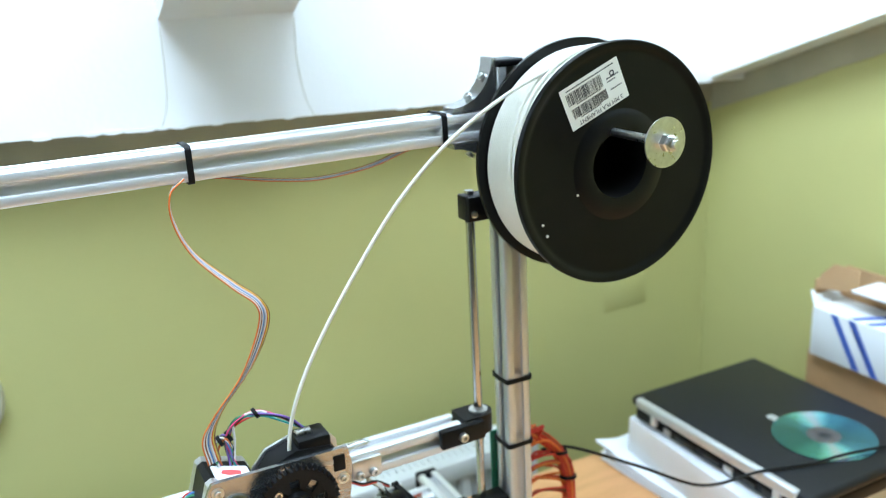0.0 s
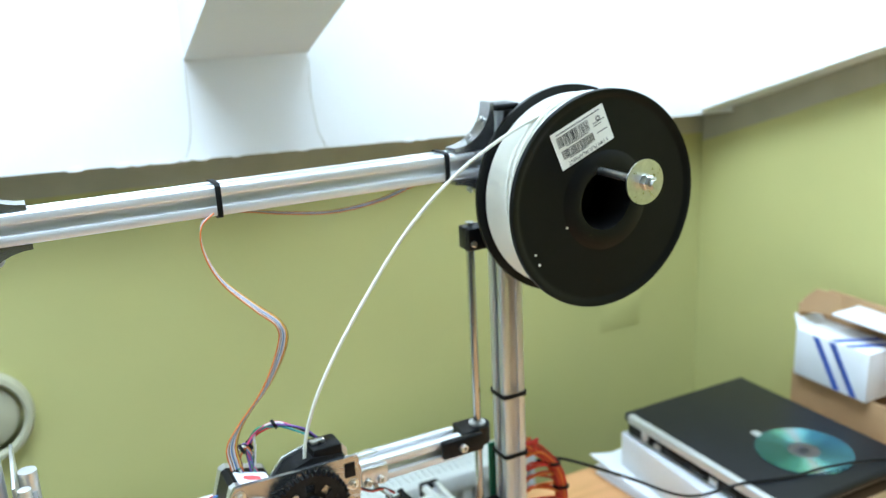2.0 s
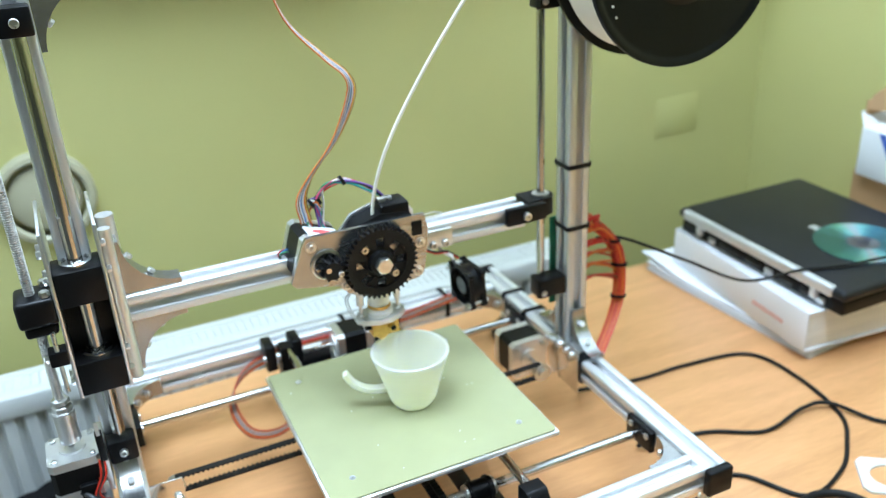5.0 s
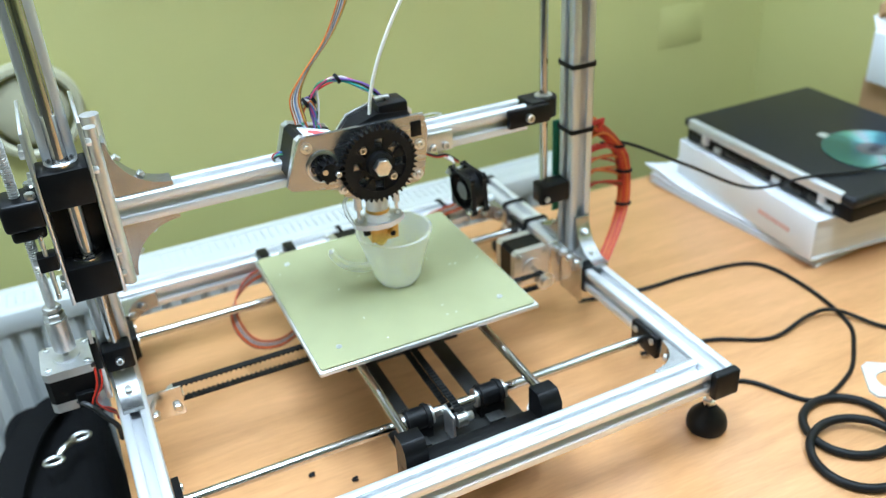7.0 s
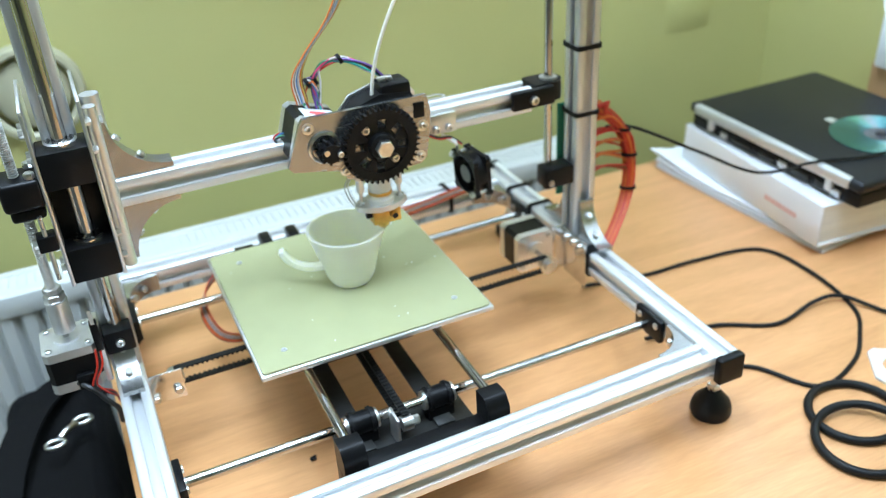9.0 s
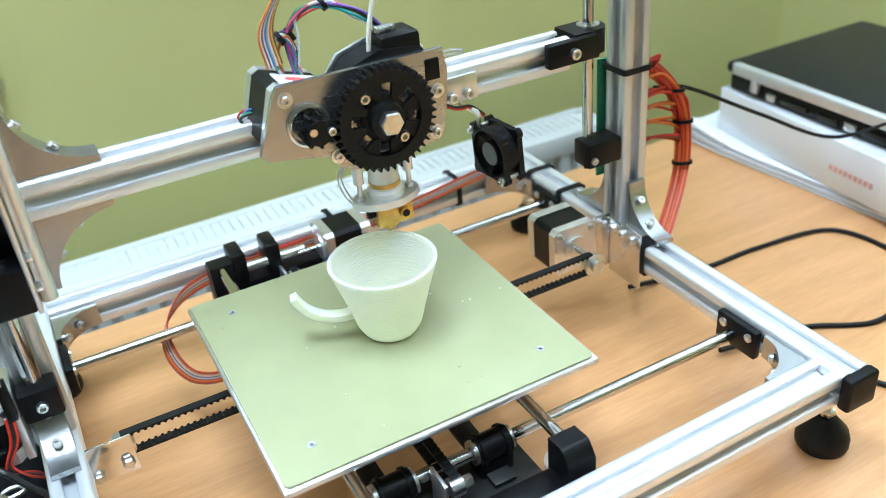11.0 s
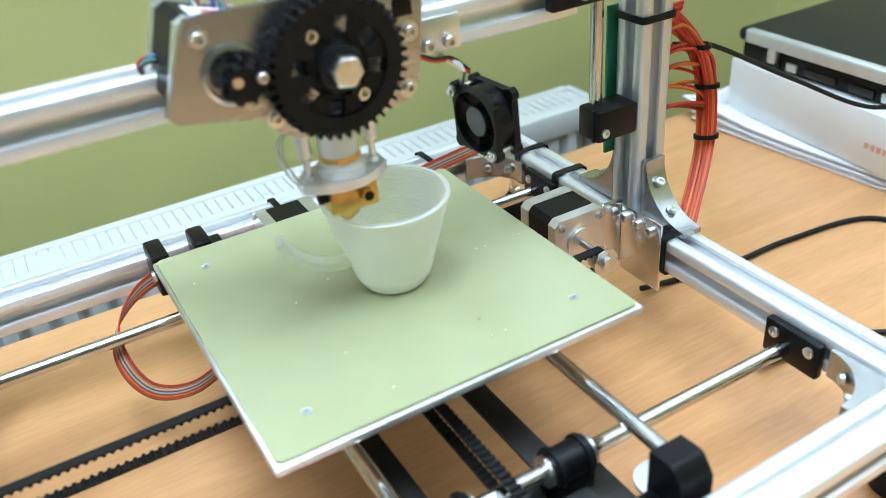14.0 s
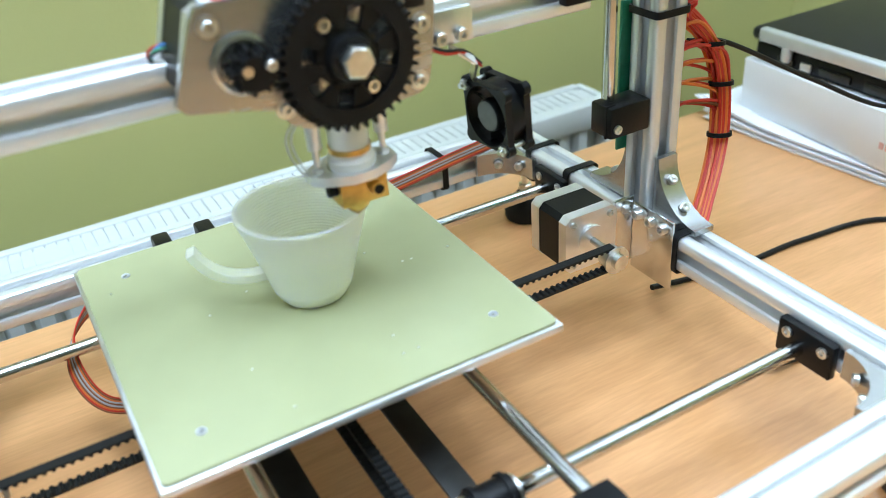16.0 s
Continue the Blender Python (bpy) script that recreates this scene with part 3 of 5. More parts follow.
for x in (0.265, 0.395):
    zip_tie("cable_tie", (x, 0.742, ZR), (1, 0, 0), 0.0136, 0.0136, printer, 0.005)

# left-hand lift: rod, side plates, bearing blocks, screw, nut, coupling and motor
RODY = 0.5640
part("vertical_rod", cyl(B(), (LX, RODY, 0.868), (LX, RODY, 1.250), 0.0058, 24), STEEL, printer)
for z0, z1 in ((0.862, 0.884), (1.232, 1.253)):
    b = part("rod_holder", box(B(), (LX - 0.012, RODY - 0.012, z0), (LX + 0.012, YC - 0.0131, z1), 0.002), BLACK, printer)
    part("bolt", bolt_head(B(), (LX, RODY - 0.0118, (z0 + z1) / 2), (0, -1, 0), 0.0036, 0.004), ZINC, b)
for x in (LX - 0.0205, LX + 0.0195):
    pl = part("side_plate", box(B(), (x - 0.0015, 0.5480, 0.938), (x + 0.0015, 0.6300, 1.087), 0.0008), ALU_PLATE, printer)
    s = -1 if x < LX else 1
    for y in (0.557, 0.571):
        for z in (0.952, 0.972, 1.045, 1.068):
            b = part("bolt", hex_nut(B(), (x + s * 0.0014, y, z), (s, 0, 0), 0.0036, 0.0042), ZINC, pl)
for z0, z1 in ((0.940, 0.970), (1.022, 1.052)):
    bm = box(B(), (LX - 0.019, 0.5475, z0), (LX + 0.018, 0.580, z1), 0.0012)
    b = part("bearing_block", bm, BLACK, printer)
    part("bearing_ring", lathe(B(), (LX, RODY, z1), (0, 0, 1), [(0.006, 0), (0.0125, 0), (0.0125, 0.003), (0.0105, 0.004), (0.0095, 0.002), (0.006, 0.002)], 28), STEEL, b)
part("housing_back", box(B(), (LX - 0.0188, 0.5705, 0.9702), (LX + 0.0178, 0.5800, 1.0218), 0.0008), BLACK, printer)
part("spacer_tube", cyl(B(), (LX + 0.029, 0.598, 0.945), (LX + 0.029, 0.598, 1.075), 0.0075, 20), ALU_PLATE, printer)
part("spacer_tube", cyl(B(), (LX + 0.026, 0.560, 0.940), (LX + 0.026, 0.560, 1.078), 0.005, 20), ALU_PLATE, printer)
SX = -0.0365
nb = part("nut_block", box(B(), (SX - 0.013, 0.548, 1.010), (SX + 0.0175, 0.582, 1.034), 0.004, 3), BLACK, printer)
part("nut_plate", box(B(), (SX - 0.010, 0.552, 1.000), (SX + 0.0150, 0.579, 1.010), 0.003, 3), BLACK, nb)
for y in (0.554, 0.576):
    part("bolt", hex_nut(B(), (SX + 0.011, y, 1.034), (0, 0, 1), 0.004, 0.005), ZINC, nb)
# threaded screw: a helix thread round its core
bm = cyl(B(), (SX, RODY, 0.912), (SX, RODY, 1.30), 0.0034, 14)
path = [Vector((SX + 0.0037 * math.cos(a), RODY + 0.0037 * math.sin(a), 0.915 + a / (2 * math.pi) * 0.0020)) for a in (2 * math.pi * i / 10 for i in range(1900))]
sweep(bm, path, 0.0006, 4)
part("lead_screw", bm, ZINC, printer)
cp = part("coupling", cyl(B(), (SX, RODY, 0.893), (SX, RODY, 0.922), 0.0090, 24), ALU_PLATE, printer)
part("nut", hex_nut(B(), (SX, RODY, 0.922), (0, 0, 1), 0.0085, 0.007), ZINC, cp)
part("nut", hex_nut(B(), (SX, RODY, 0.930), (0, 0, 1), 0.0075, 0.005), ZINC, cp)


def stepper(c, axis, up, size=0.0423, length=0.040):
    """Square motor with light end plates round a black body; c is the middle of its front face."""
    c, d = Vector(c), Vector(axis).normalized()
    u = Vector(up).cross(d).normalized()
    v = d.cross(u)
    m = Matrix((u, v, d)).transposed().to_4x4()
    m.translation = c
    h = size / 2
    k = h * 0.82

    def slab(z0, z1, s=1.0):
        o = [(h * s, k * s), (k * s, h * s), (-k * s, h * s), (-h * s, k * s), (-h * s, -k * s), (-k * s, -h * s), (k * s, -h * s), (h * s, -k * s)]
        return extrude(B(), o, c + d * z0, u, v, d, z1 - z0)
    mo = part("motor", slab(-length + 0.009, -0.008, 0.985), BLACK, printer, "black stepper motor with aluminium end plates")
    part("end_plate", slab(-0.008, 0), ALU_PLATE, mo)
    part("end_plate", slab(-length, -length + 0.009), ALU_PLATE, mo)
    part("boss", cyl(B(), c, c + d * 0.002, 0.011, 28), ALU_PLATE, mo)
    part("shaft", cyl(B(), c, c + d * 0.022, 0.0025, 14), STEEL, mo)
    for a, b in ((1, 1), (1, -1), (-1, 1), (-1, -1)):
        part("screw", bolt_head(B(), c + u * (a * 0.0155) + v * (b * 0.0155), d, 0.0028, 0.0022), ZINC, mo)
    return mo


stepper((SX - 0.001, RODY, 0.884), (0, 0, 1), (0, 1, 0))
part("motor_bracket", box(B(), (SX + 0.0200, 0.548, 0.840), (LX - 0.0131, 0.590, 0.886), 0.001), ALU_PLATE, printer)
# limit switch on its bracket
sw = part("limit_switch", box(B(), (LX - 0.019, 0.539, 0.878), (LX - 0.013, 0.548, 0.905), 0.0008), BLACK, printer)
part("lever", box(B(), (LX - 0.0175, 0.5385, 0.905), (LX - 0.0145, 0.5395, 0.918)), ZINC, sw)
for c, d in (("red", 0.0), ("black", 0.002), ("red", 0.004)):
    part("wire", sweep(B(), spline([(LX - 0.016 - d, 0.541, 0.880), (LX - 0.018 - d, 0.536, 0.866), (LX - 0.026 - d, 0.534, 0.852 - d), (LX - 0.020, 0.536 + d, 0.838), (LX - 0.015, 0.545 + d, 0.826), (LX - 0.0145, 0.560, 0.812 - d)], 6), 0.0009, 6), WIRES[c], sw)
part("wire", sweep(B(), spline([(LX - 0.040, 0.5415, 0.852), (LX - 0.030, 0.532, 0.848), (LX - 0.022, 0.533, 0.832), (LX - 0.016, 0.540, 0.815), (LX - 0.016, 0.548, 0.795)], 6), 0.0022, 8), WIRES["black"], sw)
part("plug", box(B(), (LX - 0.040, 0.5375, 0.846), (LX - 0.026, 0.5430, 0.860), 0.001), BLACK, sw)
# trip screw on the left plate
tb = part("trip_block", box(B(), (LX - 0.036, 0.542, 0.976), (LX - 0.022, 0.556, 0.989), 0.001), BLACK, printer)
part("screw", cyl(B(), (LX - 0.029, 0.545, 0.950), (LX - 0.029, 0.545, 1.006), 0.0018, 10), ZINC, tb)
part("nut", hex_nut(B(), (LX - 0.036, 0.549, 0.982), (-1, 0, 0), 0.0036, 0.004), ZINC, tb)

# cross drive: motor, pulley, bracket, idler plate and the two runs of toothed belt
stepper((0.4200, 0.572, 0.8265), (0, -1, 0), (0, 0, 1))
mbk = part("drive_bracket", box(B(), (0.4400, 0.5725, 0.797), (0.4570, 0.5750, 0.8480), 0.0006), MIRROR_ALU, printer, "bent aluminium bracket of the drive motor")
part("bracket_leg", box(B(), (0.4560, 0.5330, 0.792), (0.4582, 0.5725, 0.8440), 0.0006), MIRROR_ALU, mbk)
for y in (0.5660, 0.5530, 0.5410):
    part("bolt", bolt_head(B(), (0.4560, y, 0.8370), (-1, 0, 0), 0.0038, 0.0045), ZINC, mbk)
BY, BZ0, BZ1 = 0.550, 0.8145, 0.8325
bm = cyl(B(), (0.4200, BY - 0.0045, 0.8235), (0.4200, BY + 0.0045, 0.8235), 0.0078, 22)
cyl(bm, (0.4200, BY - 0.0058, 0.8235), (0.4200, BY - 0.0045, 0.8235), 0.0098, 22)
cyl(bm, (0.4200, BY - 0.0100, 0.8235), (0.4200, BY - 0.0058, 0.8235), 0.0055, 22)
part("pulley", bm, ZINC, printer)
pl = part("idler_plate", box(B(), (LX + 0.0131, BY - 0.0090, 0.806), (0.0440, BY - 0.0075, 0.8360), 0.0005), MIRROR_ALU, printer)
part("idler", cyl(B(), (0.038, BY - 0.0072, 0.8235), (0.038, BY + 0.0050, 0.8235), 0.0075, 20), ZINC, pl)
part("bolt", hex_nut(B(), (0.038, BY - 0.0090, 0.8160), (0, -1, 0), 0.0040, 0.005), ZINC, pl)
part("bolt", hex_nut(B(), (0.018, BY - 0.0090, 0.8120), (0, -1, 0), 0.0034, 0.004), ZINC, pl)


def toothed_belt(name, p0, p1, inward, width_axis, width, parent, pitch=0.0045, origin=None):
    p0, p1, n, w = Vector(p0), Vector(p1), Vector(inward), Vector(width_axis)
    d = (p1 - p0).normalized()
    bm = B()
    L = (p1 - p0).length
    prof = [(0, 0), (L, 0), (L, 0.0013)]
    k = int(L / pitch)
    for i in range(k - 1, -1, -1):
        a = i * pitch
        prof += [(a + pitch * 0.85, 0.0013), (a + pitch * 0.75, 0.0027), (a + pitch * 0.42, 0.0027), (a + pitch * 0.25, 0.0013)]
    prof.append((0, 0.0013))
    extrude(bm, prof, p0 - w * width / 2, d, n, w, width)
    return part(name, bm, RUBBER, parent, "black toothed rubber belt", origin)


toothed_belt("drive_belt", (0.038, BY, BZ1), (0.420, BY, BZ1), (0, 0, -1), (0, 1, 0), 0.0062, printer)
toothed_belt("drive_belt", (0.038, BY, BZ0), (0.420, BY, BZ0), (0, 0, 1), (0, 1, 0), 0.0062, printer)

# ---- moving carriage and print bed ----
BEDX, BEDY, BEDZ, SIDE = 0.234, 0.5475, 0.8617, 0.214  # middle of the bed's round, its top and side
carriage = part("carriage", box(B(), (BEDX - 0.052, 0.405, 0.796), (BEDX - 0.034, 0.690, 0.799), 0.0008), BLACK_STEEL, printer, "black sliding carriage under the print bed", origin=(BEDX, BEDY, 0.80))
part("base_strip", box(B(), (BEDX + 0.022, 0.405, 0.796), (BEDX + 0.038, 0.690, 0.799), 0.0008), BLACK_STEEL, carriage)
for y0, y1 in ((0.385, 0.440), (0.540, 0.565), (0.655, 0.710)):
    part("base_plate", box(B(), (BEDX - 0.062, y0, 0.7925), (BEDX + 0.056, y1, 0.7955), 0.0008), BLACK_STEEL, carriage)
for y in (0.4248, 0.6715):
    for x in (BEDX - 0.039, BEDX + 0.031):
        b = part("bearing", cyl(B(), (x - 0.012, y, 0.8133), (x + 0.012, y, 0.8133), 0.0098, 26), BLACK, carriage)
        for s in (-1, 1):
            part("ring", cyl(B(), (x + s * 0.010, y, 0.8133), (x + s * 0.0145, y, 0.8133), 0.0085, 24), ZINC, b)
            part("cable_tie", lathe(B(), (x + s * 0.0085, y, 0.8133), (1, 0, 0), [(0.0098, -0.0013), (0.0112, -0.0013), (0.0112, 0.0013), (0.0098, 0.0013)], 24, True), BLACK_MATT, b)
        part("bearing_seat", box(B(), (x - 0.012, y - 0.0085, 0.7955), (x + 0.012, y + 0.0085, 0.8075), 0.001), BLACK, b)
RODX = (BEDX - 0.0635, BEDX + 0.0595)
for x in RODX:
    part("bed_rod", cyl(B(), (x, 0.3745, 0.8360), (x, 0.7110, 0.8360), 0.0042, 20), STEEL, carriage)
for y, s in ((0.3745, 1), (0.7110, -1)):
    bm = box(B(), (RODX[0] - 0.010, y - 0.010, 0.7955), (RODX[1] + 0.010, y + 0.010, 0.8180), 0.0015)
    for x in RODX:
        extrude(bm, [(-0.0105, 0.7950), (0.0115, 0.7950), (0.0115, 0.8410), (-0.0010, 0.8425), (-0.0040, 0.8415), (-0.0105, 0.8330)], (x - 0.0098, y, 0), (0, s, 0), (0, 0, 1), (1, 0, 0), 0.0196)
    part("rod_bar", bm, BLACK, carriage, "black plastic end bar that holds the bed rods")
    for x in (RODX[1] + 0.012,):
        ring = [(0.0055 * math.cos(a), 0.0055 * math.sin(a)) for a in (2 * math.pi * i / 20 for i in range(20))]
        part("bracket_ear", ring_extrude(B(), [(p[0] * 2.6, p[1] * 2.6) for p in ring], ring, (x, y + s * 0.024, 0.7975), (1, 0, 0), (0, 1, 0), (0, 0, 1), 0.002), ALU_PLATE, carriage)
toothed_belt("bed_belt", (BEDX - 0.006, 0.405, 0.822), (BEDX - 0.006, 0.690, 0.822), (0, 0, 1), (1, 0, 0), 0.0062, carriage)
toothed_belt("bed_belt", (BEDX - 0.006, 0.405, 0.806), (BEDX - 0.006, 0.690, 0.806), (0, 0, 1), (1, 0, 0), 0.0062, carriage)
for y in (0.405, 0.690):
    part("belt_pulley", cyl(B(), (BEDX - 0.0105, y, 0.8145), (BEDX - 0.0015, y, 0.8145), 0.0066, 20), ZINC, carriage)
    part("pulley_bracket", box(B(), (BEDX - 0.016, y - 0.006, 0.7955), (BEDX - 0.0135, y + 0.014, 0.824), 0.0006), ALU_PLATE, carriage)
    part("bolt", hex_nut(B(), (BEDX - 0.0015, y, 0.8145), (1, 0, 0), 0.0042, 0.007), ZINC, carriage)

h = SIDE / 2
bed = part("print_bed", box(B(), (BEDX - h, BEDY - h, BEDZ - 0.0065), (BEDX + h, BEDY + h, BEDZ - 0.0016), 0.0015), BED_EDGE, printer, "square green glass-fibre print bed on an aluminium plate", origin=(BEDX, BEDY, BEDZ))
k = h - 0.0022


def rounded(hw, hh, r, n=5):
    out = []
    for cx, cy, a0 in ((hw - r, hh - r, 0), (-hw + r, hh - r, 90), (-hw + r, -hh + r, 180), (hw - r, -hh + r, 270)):
        out += [(cx + r * math.cos(radians(a0 + 90 * i / n)), cy + r * math.sin(radians(a0 + 90 * i / n))) for i in range(n + 1)]
    return out


part("bed_sheet", extrude(B(), rounded(k, k, 0.004), (BEDX, BEDY, BEDZ - 0.0016), (1, 0, 0), (0, 1, 0), (0, 0, 1), 0.0016), BED, bed, "pale green glass-fibre sheet")
for sx, sy in ((-1, -1), (1, -1), (-1, 1), (1, 1)):
    p = (BEDX + sx * 0.080, BEDY + sy * 0.080, BEDZ - 0.0002)
    part("bed_screw", lathe(B(), p, (0, 0, 1), [(0, 0), (0.0028, 0), (0.0026, 0.0006), (0.0014, 0.0006), (0.0010, 0.0002), (0, 0.0002)], 16), SILVER, bed)
for x in RODX:
    for y in (BEDY - 0.055, BEDY + 0.055):
        part("slide_bearing", box(B(), (x - 0.010, y - 0.014, 0.829), (x + 0.010, y + 0.014, BEDZ - 0.0065), 0.002), BLACK, bed)
rnd = random.Random(3)
bm = B()
for i in range(16):
    x, y = BEDX + (rnd.random() - 0.5) * 0.19, BEDY + (rnd.random() - 0.5) * 0.19
    box(bm, (x, y, BEDZ), (x + 0.0012, y + 0.0005, BEDZ + 0.0004), m=None)
tagged(part("plastic_crumb", bm, PLA, bed), kind="stuff")

# ---- the printed cup ----
CUPX, CUPY = BEDX + 0.0090, BEDY - 0.0025
CUPH = 0.0560
cup = thing("cup", "translucent off-white printed cup with an open unfinished handle", "cup", (CUPX, CUPY, BEDZ))
outer = []
n = 70
for i in range(n + 1):
    f = i / n
    r = 0.0168 + 0.0040 * min(1, f * 7.0) ** 0.5 + 0.0158 * f ** 1.15
    outer.append((r + 0.00016 * (1 if i % 2 else -1), f * CUPH))
inner = [(r - 0.0026, z) for r, z in outer[::-1] if z > 0.003]
prof = [(0, 0)] + outer + inner + [(0, 0.003)]
part("body", lathe(B(), (CUPX, CUPY, BEDZ), (0, 0, 1), prof, 72), CUP, cup)
# handle: a curved strap that ends in the air
hp = spline([(CUPX - 0.0195, CUPY + 0.003, BEDZ + 0.0205), (CUPX - 0.032, CUPY + 0.006, BEDZ + 0.0195), (CUPX - 0.043, CUPY + 0.010, BEDZ + 0.0215), (CUPX - 0.0515, CUPY + 0.013, BEDZ + 0.0270), (CUPX - 0.0570, CUPY + 0.0150, BEDZ + 0.0345), (CUPX - 0.0595, CUPY + 0.0155, BEDZ + 0.0400)], 8)
part("handle", sweep(B(), hp, 0, flat=(0.0042, 0.0024)), CUP, cup)

# ---- print head ----
GX, GY, GZ = 0.2445, 0.5285, 1.0070
hd = part("head_plate", extrude(B(), [(-0.0785, -0.008), (-0.0745, -0.0125), (-0.045, -0.0180), (-0.034, -0.021), (-0.029, -0.029), (-0.020, -0.034), (-0.006, -0.036), (0.040, -0.031), (0.046, -0.026), (0.050, -0.004), (0.0520, 0.016), (0.0490, 0.0315), (0.036, 0.0315), (-0.020, 0.0320), (-0.055, 0.0325), (-0.0615, 0.0320), (-0.0650, 0.027)], (GX, 0.5400, GZ), (1, 0, 0), (0, 0, 1), (0, 1, 0), 0.004), POLISHED, printer, "polished aluminium plate of the print head")
part("slot", box(B(), (GX + 0.036, 0.5392, GZ + 0.012), (GX + 0.046, 0.5399, GZ + 0.026), 0.0005), BLACK, hd)
part("back_plate", extrude(B(), [(-0.028, -0.030), (0.049, -0.030), (0.049, 0.026), (0.040, 0.037), (0.008, 0.040), (-0.012, 0.034), (-0.024, 0.020), (-0.029, 0.004)], (GX, 0.5665, GZ), (1, 0, 0), (0, 0, 1), (0, 1, 0), 0.003), ALU_PLATE, hd)
part("feed_body", extrude(B(), [(-0.026, -0.028), (0.044, -0.028), (0.044, 0.024), (0.036, 0.035), (0.008, 0.038), (-0.011, 0.032), (-0.022, 0.018), (-0.027, 0.004)], (GX, 0.5440, GZ), (1, 0, 0), (0, 0, 1), (0, 1, 0), 0.0225), BLACK_MATT, hd, "black plastic filament feed body")
part("pressure_arm", box(B(), (GX + 0.010, 0.545, GZ + 0.030), (GX + 0.038, 0.570, GZ + 0.0445), 0.003), BLACK, hd)
bm = B()
sweep(bm, [Vector((GX + 0.012 + 0.013 * i / 90, 0.557 + 0.0028 * math.cos(i * 0.7), GZ + 0.046 + 0.0028 * math.sin(i * 0.7))) for i in range(91)], 0.0005, 5)
part("spring", bm, ZINC, hd)
MT = Vector((math.sin(radians(17)), 0, math.cos(radians(17))))
MU = Vector((MT.z, 0, -MT.x))
MC = Vector((GX - 0.0480, 0.5600, GZ + 0.0060)) + MT * 0.0212
stepper((GX - 0.0490, 0.5442, GZ + 0.0060), (0, -1, 0), MT, 0.0430, 0.046)
part("motor_sticker", extrude(B(), rounded(0.015, 0.011, 0.002), MC, MU, (0, 1, 0), MT, 0.0006), PAPER, hd, "white sticker with a red mark")
part("sticker_mark", extrude(B(), [(-0.009, -0.002), (-0.003, -0.005), (0.007, -0.003), (0.008, 0.002), (0.001, 0.004), (-0.007, 0.003)], MC + MT * 0.0006, MU, (0, 1, 0), MT, 0.0003), RED, hd)


def gear_outline(r0, r1, teeth):
    out = []
    for i in range(teeth):
        for f, r in ((0.0, r0), (0.28, r0), (0.42, r1), (0.62, r1), (0.78, r0)):
            t = 2 * math.pi * (i + f) / teeth
            out.append((r * math.cos(t), r * math.sin(t)))
    return out


XZ = ((1, 0, 0), (0, 0, 1), (0, -1, 0))
teeth = gear_outline(0.0315, 0.0348, 43)
inner = [(0.0240 * math.cos(math.atan2(y, x)), 0.0240 * math.sin(math.atan2(y, x))) for x, y in teeth]
gear = part("gear", ring_extrude(B(), teeth, inner, (GX, GY + 0.0045, GZ), *XZ, 0.0075), GEAR, printer, "large black plastic gear with eight windows", origin=(GX, GY, GZ))
hub = lathe(B(), (GX, GY + 0.0075, GZ), (0, -1, 0), [(0, 0), (0.0153, 0), (0.0153, 0.0070), (0.0122, 0.0080), (0.0110, 0.0120), (0.0100, 0.0125), (0.008, 0.0130), (0, 0.0130)], 30)
part("hub", hub, GEAR, gear)
for i in range(8):
    a = 2 * math.pi * (i + 0.5) / 8
    u, v = Vector((math.cos(a), 0, math.sin(a))), Vector((-math.sin(a), 0, math.cos(a)))
    o = [(0.0140, -0.0018), (0.0250, -0.0060), (0.0250, 0.0060), (0.0140, 0.0018)]
    part("spoke", extrude(B(), o, (GX, GY + 0.002, GZ), u, v, (0, -1, 0), 0.0035), GEAR, gear)
for a in (135, -45):
    part("bolt", bolt_head(B(), (GX + 0.0195 * math.cos(radians(a)), GY + 0.0060, GZ + 0.0195 * math.sin(radians(a))), (0, -1, 0), 0.0036, 0.0070), ZINC, gear)
part("hex_bolt", hex_nut(B(), (GX, GY - 0.0060, GZ), (0, -1, 0), 0.0080, 0.0060), ZINC, gear)
po = gear_outline(0.0078, 0.0108, 9)
pi_ = [(0.0022 * math.cos(math.atan2(y, x)), 0.0022 * math.sin(math.atan2(y, x))) for x, y in po]
PX, PZ = GX - 0.0445, GZ + 0.0035
pinion = part("pinion", ring_extrude(B(), po, pi_, (PX, GY + 0.0085, PZ), *XZ, 0.0105), GEAR, printer, "small black drive gear", origin=(PX, GY, PZ))
part("collar", cyl(B(), (PX, GY - 0.002, PZ), (PX, GY - 0.004, PZ), 0.0080, 22), GEAR, pinion)
part("grub_screw", bolt_head(B(), (PX + 0.0045, GY - 0.004, PZ - 0.0055), (0, -1, 0), 0.0026, 0.003), ZINC, pinion)
part("drive_boss", lathe(B(), (PX - 0.0015, 0.5400, PZ + 0.001), (0, -1, 0), [(0.0112, 0), (0.0140, 0), (0.0140, 0.0022), (0.0125, 0.0026), (0.0112, 0.0016)], 32, True), ZINC, hd)
for x, z in ((-0.058, 0.0235), (-0.030, -0.0210), (0.0435, 0.0040), (0.040, -0.0240)):
    b = part("bolt", bolt_head(B(), (GX + x, 0.5400, GZ + z), (0, -1, 0), 0.0031, 0.0030), ZINC, hd)
    part("washer", lathe(B(), (GX + x, 0.5400, GZ + z), (0, -1, 0), [(0.003, 0), (0.0050, 0), (0.0050, 0.0008), (0.003, 0.0008)], 18), ZINC, b)
